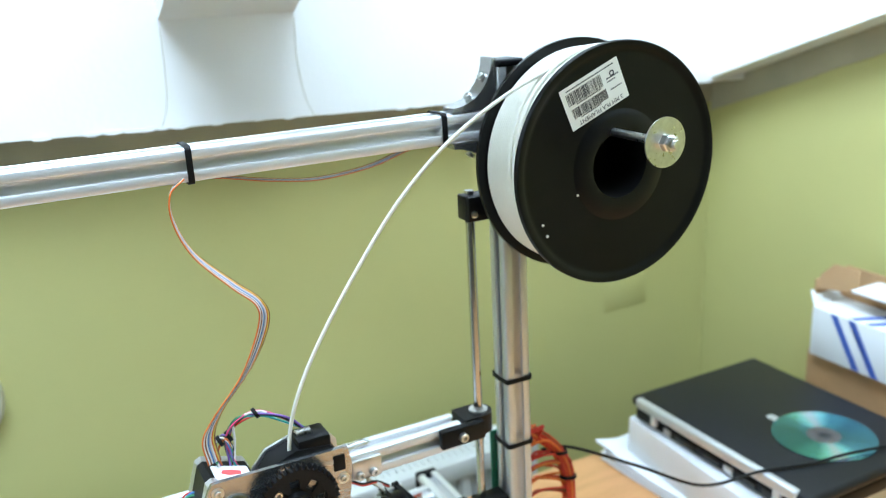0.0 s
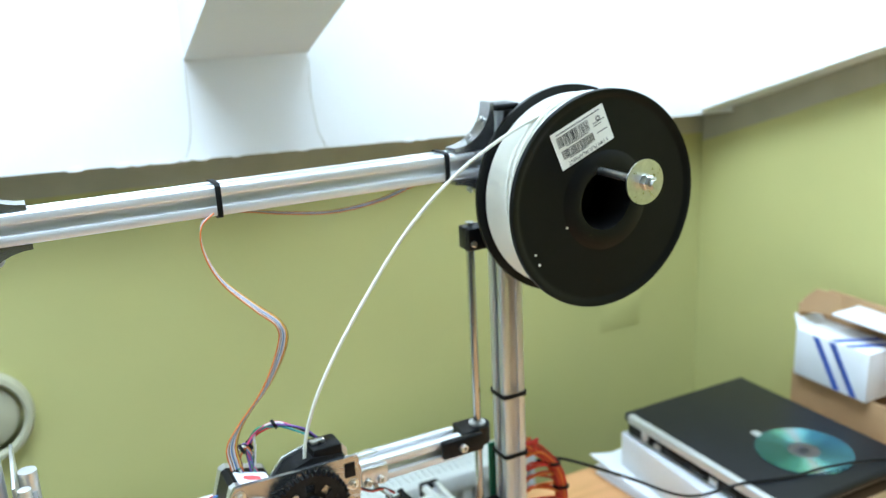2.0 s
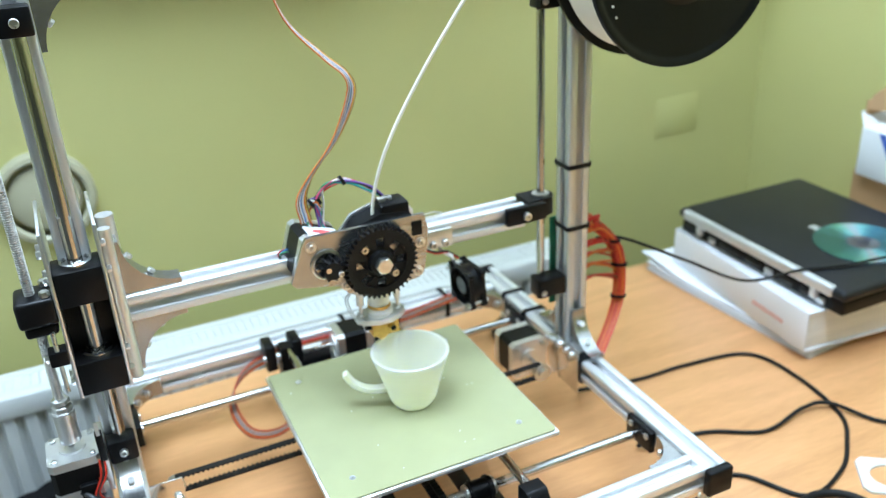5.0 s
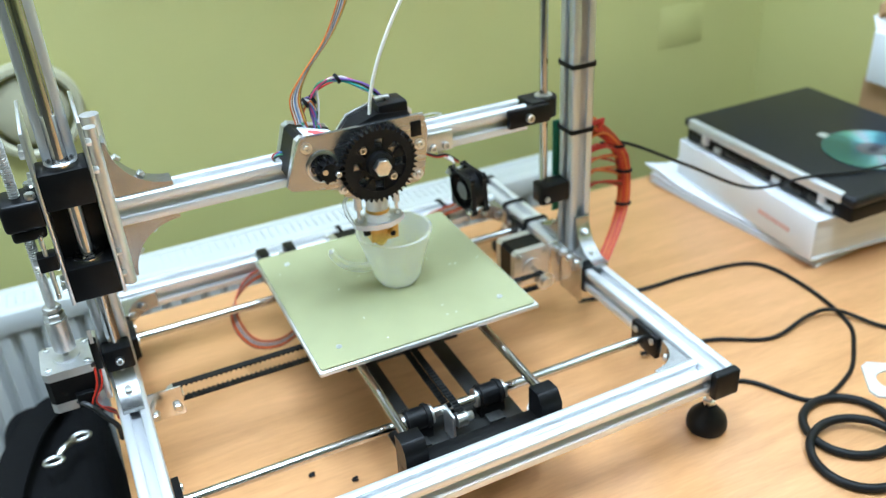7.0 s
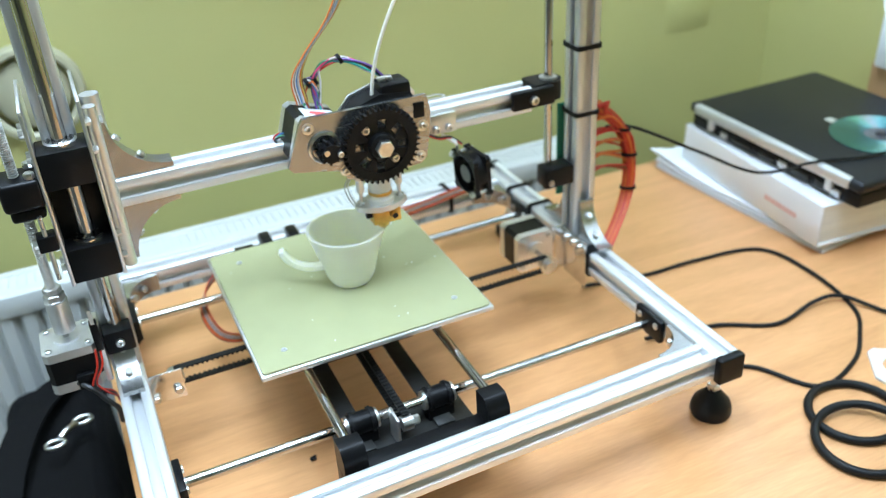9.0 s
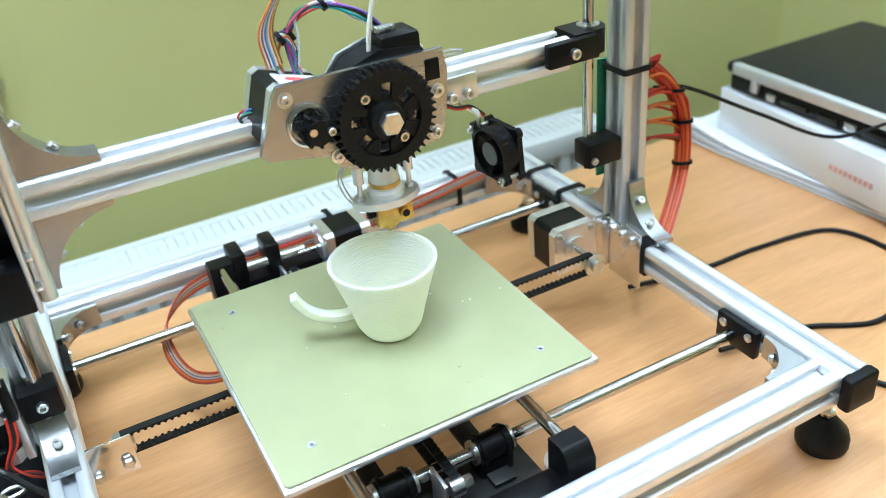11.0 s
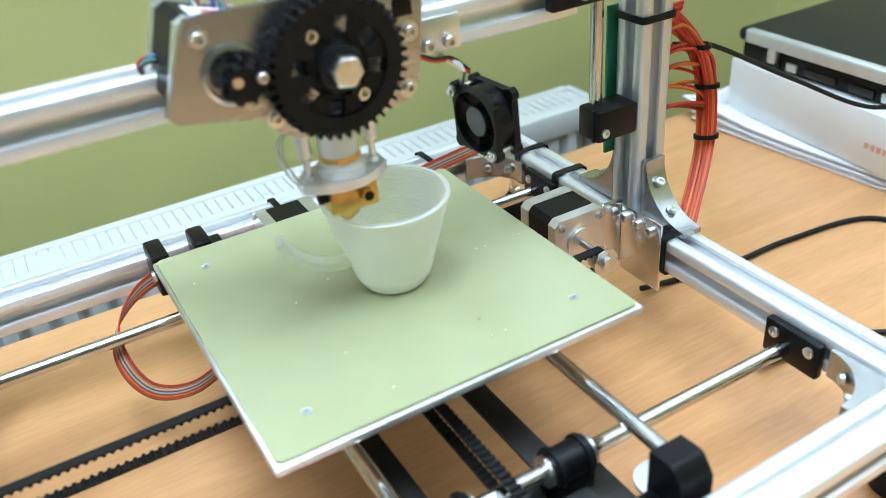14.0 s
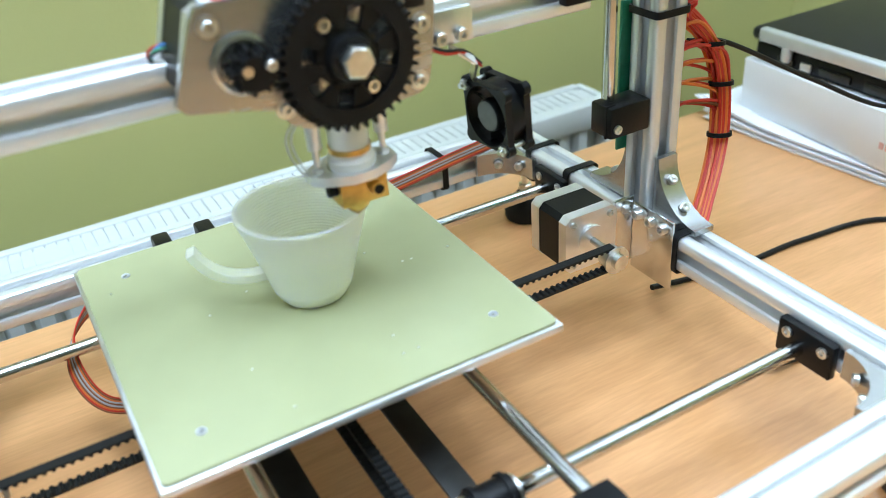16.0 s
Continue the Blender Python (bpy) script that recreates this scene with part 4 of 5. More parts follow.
# lug that fixes the head to the beam
part("beam_lug", box(B(), (0.3060, 0.5672, 0.9860), (0.3330, 0.5704, 1.0050), 0.0006), ALU_PLATE, hd)
for x in (0.312, 0.3250):
    part("bolt", bolt_head(B(), (x, 0.5672, 0.9910), (0, -1, 0), 0.0038, 0.004), ZINC, hd)
part("loop_tab", sweep(B(), spline([(0.2900, 0.5435, 1.030), (0.300, 0.552, 1.028), (0.313, 0.556, 1.026), (0.320, 0.561, 1.025), (0.314, 0.567, 1.025), (0.302, 0.562, 1.027)], 6), 0.0009, 6), ZINC, hd)
# hot end
NX, NY = 0.2450, 0.5450
he = part("hot_end", lathe(B(), (NX, NY, 0.9475), (0, 0, 1), [(0, 0), (0.0122, 0), (0.0122, 0.004), (0.0102, 0.0060), (0.0102, 0.031), (0, 0.031)], 30), PTFE, printer, "white insulating barrel of the hot end")
part("gold_band", lathe(B(), (NX, NY, 0.9552), (0, 0, 1), [(0.0100, 0), (0.0109, 0), (0.0109, 0.0028), (0.0100, 0.0028)], 30, True), BRASS, he)
ov = [(0.0235, 0.004), (0.017, 0.010), (0.006, 0.0150), (-0.006, 0.0150), (-0.017, 0.010), (-0.0235, 0.004), (-0.0235, -0.004), (-0.017, -0.010), (-0.006, -0.0150), (0.006, -0.0150), (0.017, -0.010), (0.0235, -0.004)]
part("flange", extrude(B(), ov, (NX, NY, 0.9425), (1, 0, 0), (0, 1, 0), (0, 0, 1), 0.0050), ALU_PLATE, he, "lozenge-shaped aluminium flange")
for s in (-1, 1):
    b = part("spacer", cyl(B(), (NX + s * 0.0180, NY, 0.9600), (NX + s * 0.0180, NY, 0.9790), 0.0036, 16), ALU_PLATE, he)
    part("stud", cyl(B(), (NX + s * 0.0180, NY, 0.9400), (NX + s * 0.0180, NY, 0.9600), 0.0018, 10), ZINC, b)
    part("nut", hex_nut(B(), (NX + s * 0.0180, NY, 0.9475), (0, 0, 1), 0.0034, 0.003), ZINC, b)
bl = part("heater_block", box(B(), (NX - 0.0110, NY - 0.009, 0.9275), (NX + 0.0150, NY + 0.009, 0.9420), 0.0008), BRASS, he, "brass heater block")
part("resistor", cyl(B(), (NX + 0.0080, NY - 0.0125, 0.9350), (NX + 0.0080, NY + 0.011, 0.9350), 0.0038, 18), BRASS, bl)
part("resistor_end", cyl(B(), (NX + 0.0080, NY - 0.0132, 0.9350), (NX + 0.0080, NY - 0.0125, 0.9350), 0.0026, 18), BLACK, bl)
part("set_screw", bolt_head(B(), (NX - 0.0110, NY - 0.003, 0.9365), (-1, 0, 0), 0.0030, 0.005), BLACK, bl)
part("nozzle", lathe(B(), (NX, NY, 0.9280), (0, 0, -1), [(0, 0), (0.0070, 0), (0.0070, 0.0035), (0.0048, 0.0065), (0.0012, 0.0096), (0, 0.0096)], 8), BRASS, bl, "brass nozzle")
# wires at the hot end
for dx in (0, 0.0025):
    part("thin_wire", sweep(B(), spline([(NX - 0.020 - dx, NY + 0.006, 0.976), (NX - 0.028 - dx, NY + 0.004, 0.966), (NX - 0.024 - dx, NY + 0.002, 0.950), (NX - 0.016, NY, 0.938)], 6), 0.0006, 6), WIRES["white"], he)

# cooling fan
FN = Vector((-0.99, -0.09, -0.06)).normalized()
FU = Vector((0, 0, 1)) - FN * FN.z
FU.normalize()
FV = FN.cross(FU)
FC = Vector((0.3490, 0.5710, 0.9385))
circ = [(0.0185 * math.cos(2 * math.pi * (i + 0.5) / 40), 0.0185 * math.sin(2 * math.pi * (i + 0.5) / 40)) for i in range(40)]
sq = []
for x, y in circ:
    f = 0.020 / max(abs(x), abs(y)) * 0.9999
    sq.append((max(-0.0195, min(0.0195, x * f)), max(-0.0195, min(0.0195, y * f))))
fan = part("fan", ring_extrude(B(), sq, circ, FC + FN * 0.009, FU, FV, -FN, 0.0045), BLACK, printer, "small square black cooling fan beside the nozzle")
part("back_frame", ring_extrude(B(), sq, circ, FC - FN * 0.0045, FU, FV, -FN, 0.0045), BLACK, fan)
part("barrel", lathe(B(), FC + FN * 0.0045, -FN, [(0.0184, 0), (0.0197, 0), (0.0197, 0.009), (0.0184, 0.009)], 40, True), BLACK, fan)
for a, b in ((1, -1), (-1, -1), (1, 1), (-1, 1)):
    for n0 in (0.009, -0.0045):
        part("lug", lathe(B(), FC + FU * (a * 0.0168) + FV * (b * 0.0168) + FN * n0, -FN, [(0.0018, 0), (0.0040, 0), (0.0040, 0.0047), (0.0018, 0.0047)], 16, True), BLACK, fan)
rot = B()
lathe(rot, FC + FN * 0.0075, -FN, [(0, 0), (0.0095, 0), (0.0098, 0.001), (0.0098, 0.008), (0, 0.008)], 28)
part("rotor", rot, BLACK_MATT, fan)
for i in range(7):
    a = 2 * math.pi * i / 7
    e = (FU * math.cos(a) + FV * math.sin(a))
    s = (FV * math.cos(a) - FU * math.sin(a))
    bm = B()
    p = [FC + e * 0.0095 + FN * 0.003, FC + e * 0.0178 + s * 0.003 + FN * 0.003, FC + e * 0.0172 + s * 0.008 - FN * 0.003, FC + e * 0.0093 + s * 0.004 - FN * 0.003]
    vs = [bm.verts.new(q) for q in p] + [bm.verts.new(q + (FN + s).normalized() * 0.0008) for q in p]
    for f in ((0, 1, 2, 3), (7, 6, 5, 4), (0, 4, 5, 1), (1, 5, 6, 2), (2, 6, 7, 3), (3, 7, 4, 0)):
        bm.faces.new([vs[j] for j in f])
    part("blade", bm, BLACK_MATT, fan)
part("rotor_label", lathe(B(), FC + FN * 0.0075, FN, [(0, 0), (0.0088, 0), (0.0088, 0.0004), (0, 0.0004)], 28), mat("fan_label", (0.10, 0.105, 0.11), 0.35, 0, 0.3, 200), fan)
for a, b in ((1, 1), (-1, -1)):
    p = FC + FU * (a * 0.016) + FV * (b * 0.016)
    part("bolt", cyl(B(), p + FN * 0.014, p - FN * 0.012, 0.0016, 10), ZINC, fan)
    part("nut", hex_nut(B(), p + FN * 0.009, FN, 0.0034, 0.003), ZINC, fan)
part("fan_arm", sweep(B(), [Vector((0.318, 0.568, 0.985)), Vector((0.330, 0.562, 0.976)), FC + FU * 0.018 + FV * 0.014 + FN * 0.006], 0, flat=(0.003, 0.0007)), ZINC, fan)
for c, o in (("red", 0.0), ("black", 0.0016)):
    part("wire", sweep(B(), spline([(0.300, 0.566, 0.990 + o), (0.312, 0.562, 0.984 + o), (0.326, 0.566, 0.980 + o), (0.340, 0.572, 0.968 + o)], 6), 0.0009, 6), WIRES[c], fan)

# ---- spool and filament ----
SC = Vector((0.5297, 0.4886, 1.2470))
SR = 0.0993
rodx, rodz = 0.5230, 1.2745
sp = thing("spool", "black plastic spool wound with white filament, hung on a steel rod", "spool", (SC.x, 0.52, SC.z))


def flange(y, s):
    """One side of the spool; s points outwards."""
    prof = [(0.0270, 0), (0.0270, 0.0036), (0.0300, 0.0040), (0.0440, 0.0040), (0.0452, 0.0030), (0.0462, 0.0030), (0.0890, 0.0026), (0.0925, 0.0030), (0.0945, 0.0046), (SR - 0.0006, 0.0046), (SR, 0.0036), (SR, 0), (0.0925, -0.0004), (0.0880, 0)]
    return lathe(B(), (SC.x, y, SC.z), (0, s, 0), prof, 96, True)


part("flange", flange(0.4930, -1), SPOOL_BLACK, sp, "black spool side")
part("flange", flange(0.5480, 1), SPOOL_BLACK, sp, "black spool side")
part("web", lathe(B(), (SC.x, 0.5440, SC.z), (0, 1, 0), [(0, 0), (0.0272, 0), (0.0272, 0.002), (0, 0.002)], 40), SPOOL_BLACK, sp)
bm = lathe(B(), (SC.x, 0.4930, SC.z), (0, 1, 0), [(0.0270, 0), (0.0270, 0.055), (0.0500, 0.055), (0.0500, 0)], 48, True)
part("core", bm, SPOOL_BLACK, sp)
# wound filament: turns side by side, then a few that stand proud
bm = B()
turns = 18
for i in range(turns):
    y = 0.4955 + (i + 0.5) * (0.0500 / turns)
    part("filament_turn", lathe(B(), (SC.x, y, SC.z), (0, 1, 0), [(0.0912 + 0.0013 * math.cos(a), 0.00125 * math.sin(a)) for a in (2 * math.pi * k / 8 for k in range(8))], 72, True), FILAMENT, sp)
bm = B()
for rr, ph in ((0.0936, 0.4), (0.0944, 1.1), (0.0934, 2.0)):
    path = []
    for i in range(96):
        a = 2 * math.pi * i / 96
        path.append(Vector((SC.x + rr * math.cos(a), 0.512 + 0.013 * math.sin(a + ph), SC.z + rr * math.sin(a))))
    sweep(bm, path, 0.0014, 8, True)
part("loose_turn", bm, FILAMENT, sp)
for a, r in ((204.5, 0.046), (207, 0.0845), (214, 0.0860)):
    p = (SC.x + r * math.cos(radians(a)), 0.4902, SC.z + r * math.sin(radians(a)))
    part("pin_hole", lathe(B(), p, (0, -1, 0), [(0, 0), (0.0012, 0), (0.0012, 0.0005), (0, 0.0005)], 10), LABEL, sp)
# label with its bars
LA = radians(22.7)
lu, lv = Vector((math.cos(LA), 0, math.sin(LA))), Vector((-math.sin(LA), 0, math.cos(LA)))
lc = Vector((SC.x - 0.0252, 0.4901, SC.z + 0.0598))
lab = part("label", extrude(B(), [(-0.0296, -0.0172), (0.0296, -0.0172), (0.0296, 0.0172), (-0.0296, 0.0172)], lc, lu, lv, (0, -1, 0), 0.0003), LABEL, sp, "cream paper label with barcodes")
rnd = random.Random(11)


def bars(x0, x1, y0, y1):
    bm = B()
    x = x0
    while x < x1:
        w = rnd.choice((0.0003, 0.0005, 0.0008))
        extrude(bm, [(x, y0), (x + w, y0), (x + w, y1), (x, y1)], lc - Vector((0, 0.00032, 0)), lu, lv, (0, -1, 0), 0.0001)
        x += w + rnd.choice((0.0003, 0.0004, 0.0007))
    return tagged(part("barcode", bm, INK, lab), kind="stuff")


bars(-0.0255, 0.010, 0.0020, 0.0118)
bars(-0.0245, 0.011, -0.0092, -0.0012)
bm = B()
for y, x0, x1 in ((0.0135, -0.024, 0.024), (0.0004, -0.018, 0.006), (-0.0107, -0.018, 0.002), (0.0045, 0.014, 0.026), (0.0020, 0.014, 0.022), (-0.0050, 0.015, 0.026)):
    x = x0
    while x < x1:
        w = 0.0006 + 0.0012 * rnd.random()
        extrude(bm, [(x, y), (x + w, y), (x + w, y + 0.0011), (x, y + 0.0011)], lc - Vector((0, 0.00032, 0)), lu, lv, (0, -1, 0), 0.0001)
        x += w + 0.0005
tagged(part("small_print", bm, INK, lab), kind="stuff")
part("round_mark", ring_extrude(B(), [(0.0024 * math.cos(a), 0.0024 * math.sin(a)) for a in (2 * math.pi * i / 20 for i in range(20))], [(0.0013 * math.cos(a), 0.0013 * math.sin(a)) for a in (2 * math.pi * i / 20 for i in range(20))], lc + lu * 0.0205 + lv * 0.0075 - Vector((0, 0.00032, 0)), lu, lv, (0, -1, 0), 0.0001), INK, lab)


def writing(text, size, m, material, parent, name="lettering"):
    cu = bpy.data.curves.new(name, "FONT")
    cu.body, cu.size, cu.align_x, cu.align_y, cu.extrude = text, size, "CENTER", "CENTER", 0.00005
    tmp = new(name, cu)
    me = bpy.data.meshes.new_from_object(tmp.evaluated_get(bpy.context.evaluated_depsgraph_get()))
    bpy.data.objects.remove(tmp)
    me.materials.append(material)
    me.transform(m)
    me.transform(Matrix.Translation(-ORIGIN[parent]))
    ob = new(name, me)
    ob.parent = parent
    ORIGIN[ob] = ORIGIN[parent]
    return ob


mt = Matrix((-lu, -lv, Vector((0, -1, 0)))).transposed().to_4x4()
mt.translation = lc - Vector((0, 0.00045, 0)) + lu * 0.001 - lv * 0.0140
writing("3 MM PLA FILAMENT", 0.0050, mt, INK, lab)
# the rod, its washer and nuts belong to the printer
sr = part("spool_rod", cyl(B(), (rodx, 0.4150, rodz), (rodx, 0.5900, rodz), 0.0035, 16), ZINC, printer, "steel rod that carries the spool")
part("washer", lathe(B(), (rodx, 0.4300, rodz), (0, -1, 0), [(0.0035, 0), (0.0190, 0), (0.0190, 0.0015), (0.0035, 0.0015)], 40, True), ZINC, sr, "broad zinc-plated washer")
part("nut", hex_nut(B(), (rodx, 0.4285, rodz), (0, -1, 0), 0.0068, 0.006), ZINC, sr)
part("nut", hex_nut(B(), (rodx, 0.4225, rodz), (0, -1, 0), 0.0060, 0.004), ZINC, sr)
part("rod_bracket", box(B(), (CX + 0.0131, 0.5780, rodz - 0.012), (rodx + 0.010, 0.5820, rodz + 0.012), 0.001), ALU_PLATE, sr)
fp = spline([(SC.x + 0.010, 0.512, SC.z + 0.0945), (SC.x - 0.034, 0.514, SC.z + 0.0850), (0.444, 0.520, 1.3105), (0.393, 0.525, 1.2790), (0.350, 0.530, 1.2380), (0.312, 0.535, 1.1870), (0.279, 0.540, 1.1350), (0.260, 0.545, 1.0950), (0.2505, 0.550, 1.0600), (0.2475, 0.5520, 1.0300)], 8)
solo("filament", sweep(B(), fp, 0.0016, 10), FILAMENT, "white plastic filament running from the spool to the head", "filament", (0.249, 0.552, 1.03))

# ---- ribbon cables ----
RAINBOW = ("orange", "white", "brown", "white", "blue", "grey", "white", "orange", "yellow", "brown")


def ribbon(name, pts, normal_turns, label, at, pitch=0.00125, cols=RAINBOW):
    """Flat cable: parallel round wires side by side; normal_turns gives the way the width points at each point."""
    r = thing(name, label, "cable", at)
    path = spline(pts, 8)
    wide = spline([Vector(w).normalized() for w in normal_turns], 8)
    for i, c in enumerate(cols):
        off = (i - (len(cols) - 1) / 2) * pitch
        part("wire", sweep(B(), [p + w.normalized() * off for p, w in zip(path, wide)], pitch * 0.52, 6), WIRES[c], r)
    return r


ribbon("ribbon_cable", [(0.200, 0.575, 1.2700), (0.189, 0.573, 1.2600), (0.188, 0.571, 1.2400), (0.199, 0.569, 1.2130), (0.224, 0.568, 1.1850), (0.2425, 0.568, 1.1660), (0.2440, 0.568, 1.1470), (0.2270, 0.568, 1.1130), (0.2010, 0.567, 1.0840), (0.190, 0.566, 1.0650), (0.192, 0.566, 1.0430)],
       [(0.1, 1, 0), (0.2, 1, 0), (0.25, 1, 0), (0.25, 1, 0.1), (0.3, 1, 0.3), (0.6, 0.8, 0.1), (0.9, 0.4, 0.05), (0.9, 0.4, 0.3), (0.9, 0.4, 0.4), (1, 0.4, 0.1), (1, 0.4, 0)], "flat rainbow ribbon cable hanging from the top beam", (0.200, 0.575, 1.27), 0.00125)
ribbon("ribbon_cable", [(0.205, 0.582, 1.2690), (0.233, 0.584, 1.2640), (0.265, 0.586, 1.2570), (0.306, 0.586, 1.2520), (0.350, 0.585, 1.2560), (0.385, 0.590, 1.2640), (0.413, 0.594, 1.2690)],
       [(0, 1, 0.1)] * 7, "flat rainbow ribbon cable slung under the top beam", (0.3, 0.585, 1.255), 0.0009)
# base ribbon: along the back rail and a loose loop
BASE_COLS = ("brown", "red", "orange", "brown", "grey", "brown", "grey", "orange", "brown", "red")
ribbon("ribbon_cable", [(0.440, 0.725, 0.838), (0.400, 0.7265, 0.8325), (0.330, 0.7255, 0.824), (0.260, 0.7255, 0.822), (0.190, 0.7255, 0.822)],
       [(0, 0.2, 1)] * 5, "flat rainbow ribbon cable along the back rail", (0.3, 0.72, 0.82), 0.0011, BASE_COLS)
loop = ribbon("ribbon_cable", [(0.245, 0.7235, 0.822), (0.200, 0.7230, 0.822), (0.165, 0.720, 0.824), (0.130, 0.708, 0.822), (0.107, 0.686, 0.812), (0.104, 0.664, 0.797), (0.115, 0.645, 0.784), (0.140, 0.638, 0.781), (0.170, 0.644, 0.790), (0.190, 0.650, 0.797)],
       [(0, 0.2, 1)] * 2 + [(0, 0.3, 1), (0.3, 0.4, 1), (0.6, 0.3, 0.8), (0.9, 0.3, 0.5), (0.6, 0.8, 0.5), (0.2, 1, 0.3), (0, 1, 0.2), (0, 1, 0.2)], "flat rainbow ribbon cable looping to the print bed", (0.19, 0.65, 0.797), 0.0011, BASE_COLS)


def wire_bundle(name, label, at, specs, r=0.001):
    w = thing(name, label, "wires", at)
    for c, pts in specs:
        part("wire", sweep(B(), spline(pts, 6), r, 6), WIRES[c], w)
    return w


rnd = random.Random(8)
specs = []
for i, c in enumerate(("black", "green", "pink", "red", "violet", "teal", "white")):
    o = lambda s: (rnd.random() - 0.5) * s
    specs.append((c, [(0.208 + o(.006), 0.572 + o(.004), 1.030), (0.207 + o(.008), 0.574 + o(.006), 1.056 + o(.004)), (0.216 + o(.008), 0.573 + o(.006), 1.070 + o(.004)), (0.232 + o(.006), 0.572 + o(.006), 1.072 + o(.004)), (0.252 + o(.006), 0.570 + o(.006), 1.062 + o(.005)), (0.272 + o(.006), 0.570 + o(.004), 1.046)]))
hw = wire_bundle("head_wires", "twisted coloured wires looping over the print head", (0.208, 0.572, 1.03), specs)
specs = []
for i, c in enumerate(("orange", "white", "green", "blue", "violet", "black")):
    specs.append((c, [(0.196 + o(.004), 0.570 + o(.004), 1.036), (0.194 + o(.005), 0.570 + o(.005), 1.050 + o(.003)), (0.201 + o(.004), 0.570 + o(.005), 1.060 + o(.003)), (0.207 + o(.004), 0.571, 1.050), (0.208 + o(.004), 0.572, 1.036)]))
wire_bundle("motor_wires", "coloured wires plugged behind the feed motor", (0.196, 0.57, 1.036), specs)
specs = []
for i, c in enumerate(("black", "green", "blue", "red")):
    specs.append((c, [(0.181, 0.572 + i * 0.002, 1.012), (0.172 + o(.003), 0.572 + i * 0.002, 1.016 + o(.003)), (0.166 + o(.004), 0.574 + i * 0.002, 1.011 + o(.003)), (0.172, 0.577 + i * 0.002, 1.004 + o(.003)), (0.182, 0.578, 1.003)]))
wire_bundle("motor_wires", "short coloured wires looping from the feed motor", (0.175, 0.575, 1.005), specs, 0.0008)
for x, y, z in ((0.207, 0.574, 1.058), (0.2300, 0.5725, 1.0725), (0.199, 0.570, 1.058)):
    solo("cable_tie", lathe(B(), (x, y, z), (1, 0, 0.5), [(0.0035, -0.0015), (0.0048, -0.0015), (0.0048, 0.0015), (0.0035, 0.0015)], 14, True), BLACK_MATT, "small black cable tie round wires", "cable tie", (x, y, z))

# ---- electronics behind the right column ----
pcb = part("circuit_board", box(B(), (CX - 0.0165, 0.5965, 0.872), (CX + 0.024, 0.5985, 0.975), 0.0004), GREEN_PCB, printer, "green controller board behind the column")
for i in range(7):
    z = 0.885 + i * 0.0145
    part("connector", box(B(), (CX + 0.0135, 0.586, z), (CX + 0.0235, 0.5965, z + 0.009), 0.0006), CREAM, pcb)
SPINE = spline([(CX + 0.014, 0.593, 0.974), (CX + 0.036, 0.593, 0.958), (CX + 0.058, 0.592, 0.936), (CX + 0.068, 0.590, 0.912), (CX + 0.069, 0.586, 0.886), (CX + 0.060, 0.577, 0.860), (CX + 0.038, 0.562, 0.838), (CX + 0.0145, 0.546, 0.822)], 4)
specs = []
for i in range(30):
    c = ("red", "orange", "red", "red", "orange", "red", "brown", "red", "orange")[i % 9]
    jx, jy = (rnd.random() - 0.5) * 0.011, (rnd.random() - 0.5) * 0.011
    shift = lambda p, f: (p.x + jx * f, p.y + jy * f, p.z + jx * f * 0.6)
    if i % 5 < 2:
        pts = [shift(p, 0.9) for p in SPINE[::3]]
    else:
        row = i % 6
        z = 0.889 + row * 0.0145 + rnd.random() * 0.003
        join = [p for p in SPINE if p.z < z - 0.004][::3] or SPINE[-4:]
        pts = [(CX + 0.022, 0.591, z), (CX + 0.040 + jx, 0.592 + jy, z + 0.003)] + [shift(p, 1.0) for p in join[:1]] + [shift(p, 1.0) for p in join[1:]]
        if len(pts) < 4:
            pts.append(tuple(SPINE[-1]))
    specs.append((c, pts + [(CX + 0.0145 + abs(jx) * 0.3, 0.546 + jy * 0.5, 0.820 + jx * 0.5)]))
wire_bundle("power_wires", "bundle of red and orange wires behind the column", (CX + 0.03, 0.58, 0.85), specs, 0.0013)
for x, y, z in ((0.060, 0.5915, 0.932), (0.0692, 0.589, 0.902), (0.063, 0.580, 0.868)):
    solo("cable_tie", lathe(B(), (CX + x, y, z), (0.1, 0.2, 1), [(0.0072, -0.0015), (0.0088, -0.0015), (0.0088, 0.0015), (0.0072, 0.0015)], 16, True), BLACK_MATT, "black cable tie round the red wires", "cable tie", (CX + x, y, z))
specs = [(c, [(CX + 0.0120 + i * 0.0012, 0.596, 0.97), (CX + 0.012 + i * 0.0012, 0.596, 1.04), (CX + 0.013 + i * 0.0012, 0.597, 1.14), (CX + 0.012 + i * 0.0012, 0.5965, 1.22)]) for i, c in enumerate(("brown", "orange", "grey", "white"))]
wire_bundle("column_wires", "thin wires running up behind the column", (CX + 0.018, 0.608, 0.99), specs, 0.0008)
# second drive on the back rail
stepper((0.240, 0.7000, 0.8300), (-1, 0, 0), (0, 0, 1), 0.036, 0.042)
for x in (0.168, 0.198):
    part("back_clip", box(B(), (x - 0.006, 0.7000, 0.815), (x + 0.006, 0.7280, 0.846), 0.002), BLACK, printer)
part("back_shaft", cyl(B(), (0.160, 0.705, 0.830), (0.226, 0.705, 0.830), 0.004, 16), ZINC, printer)

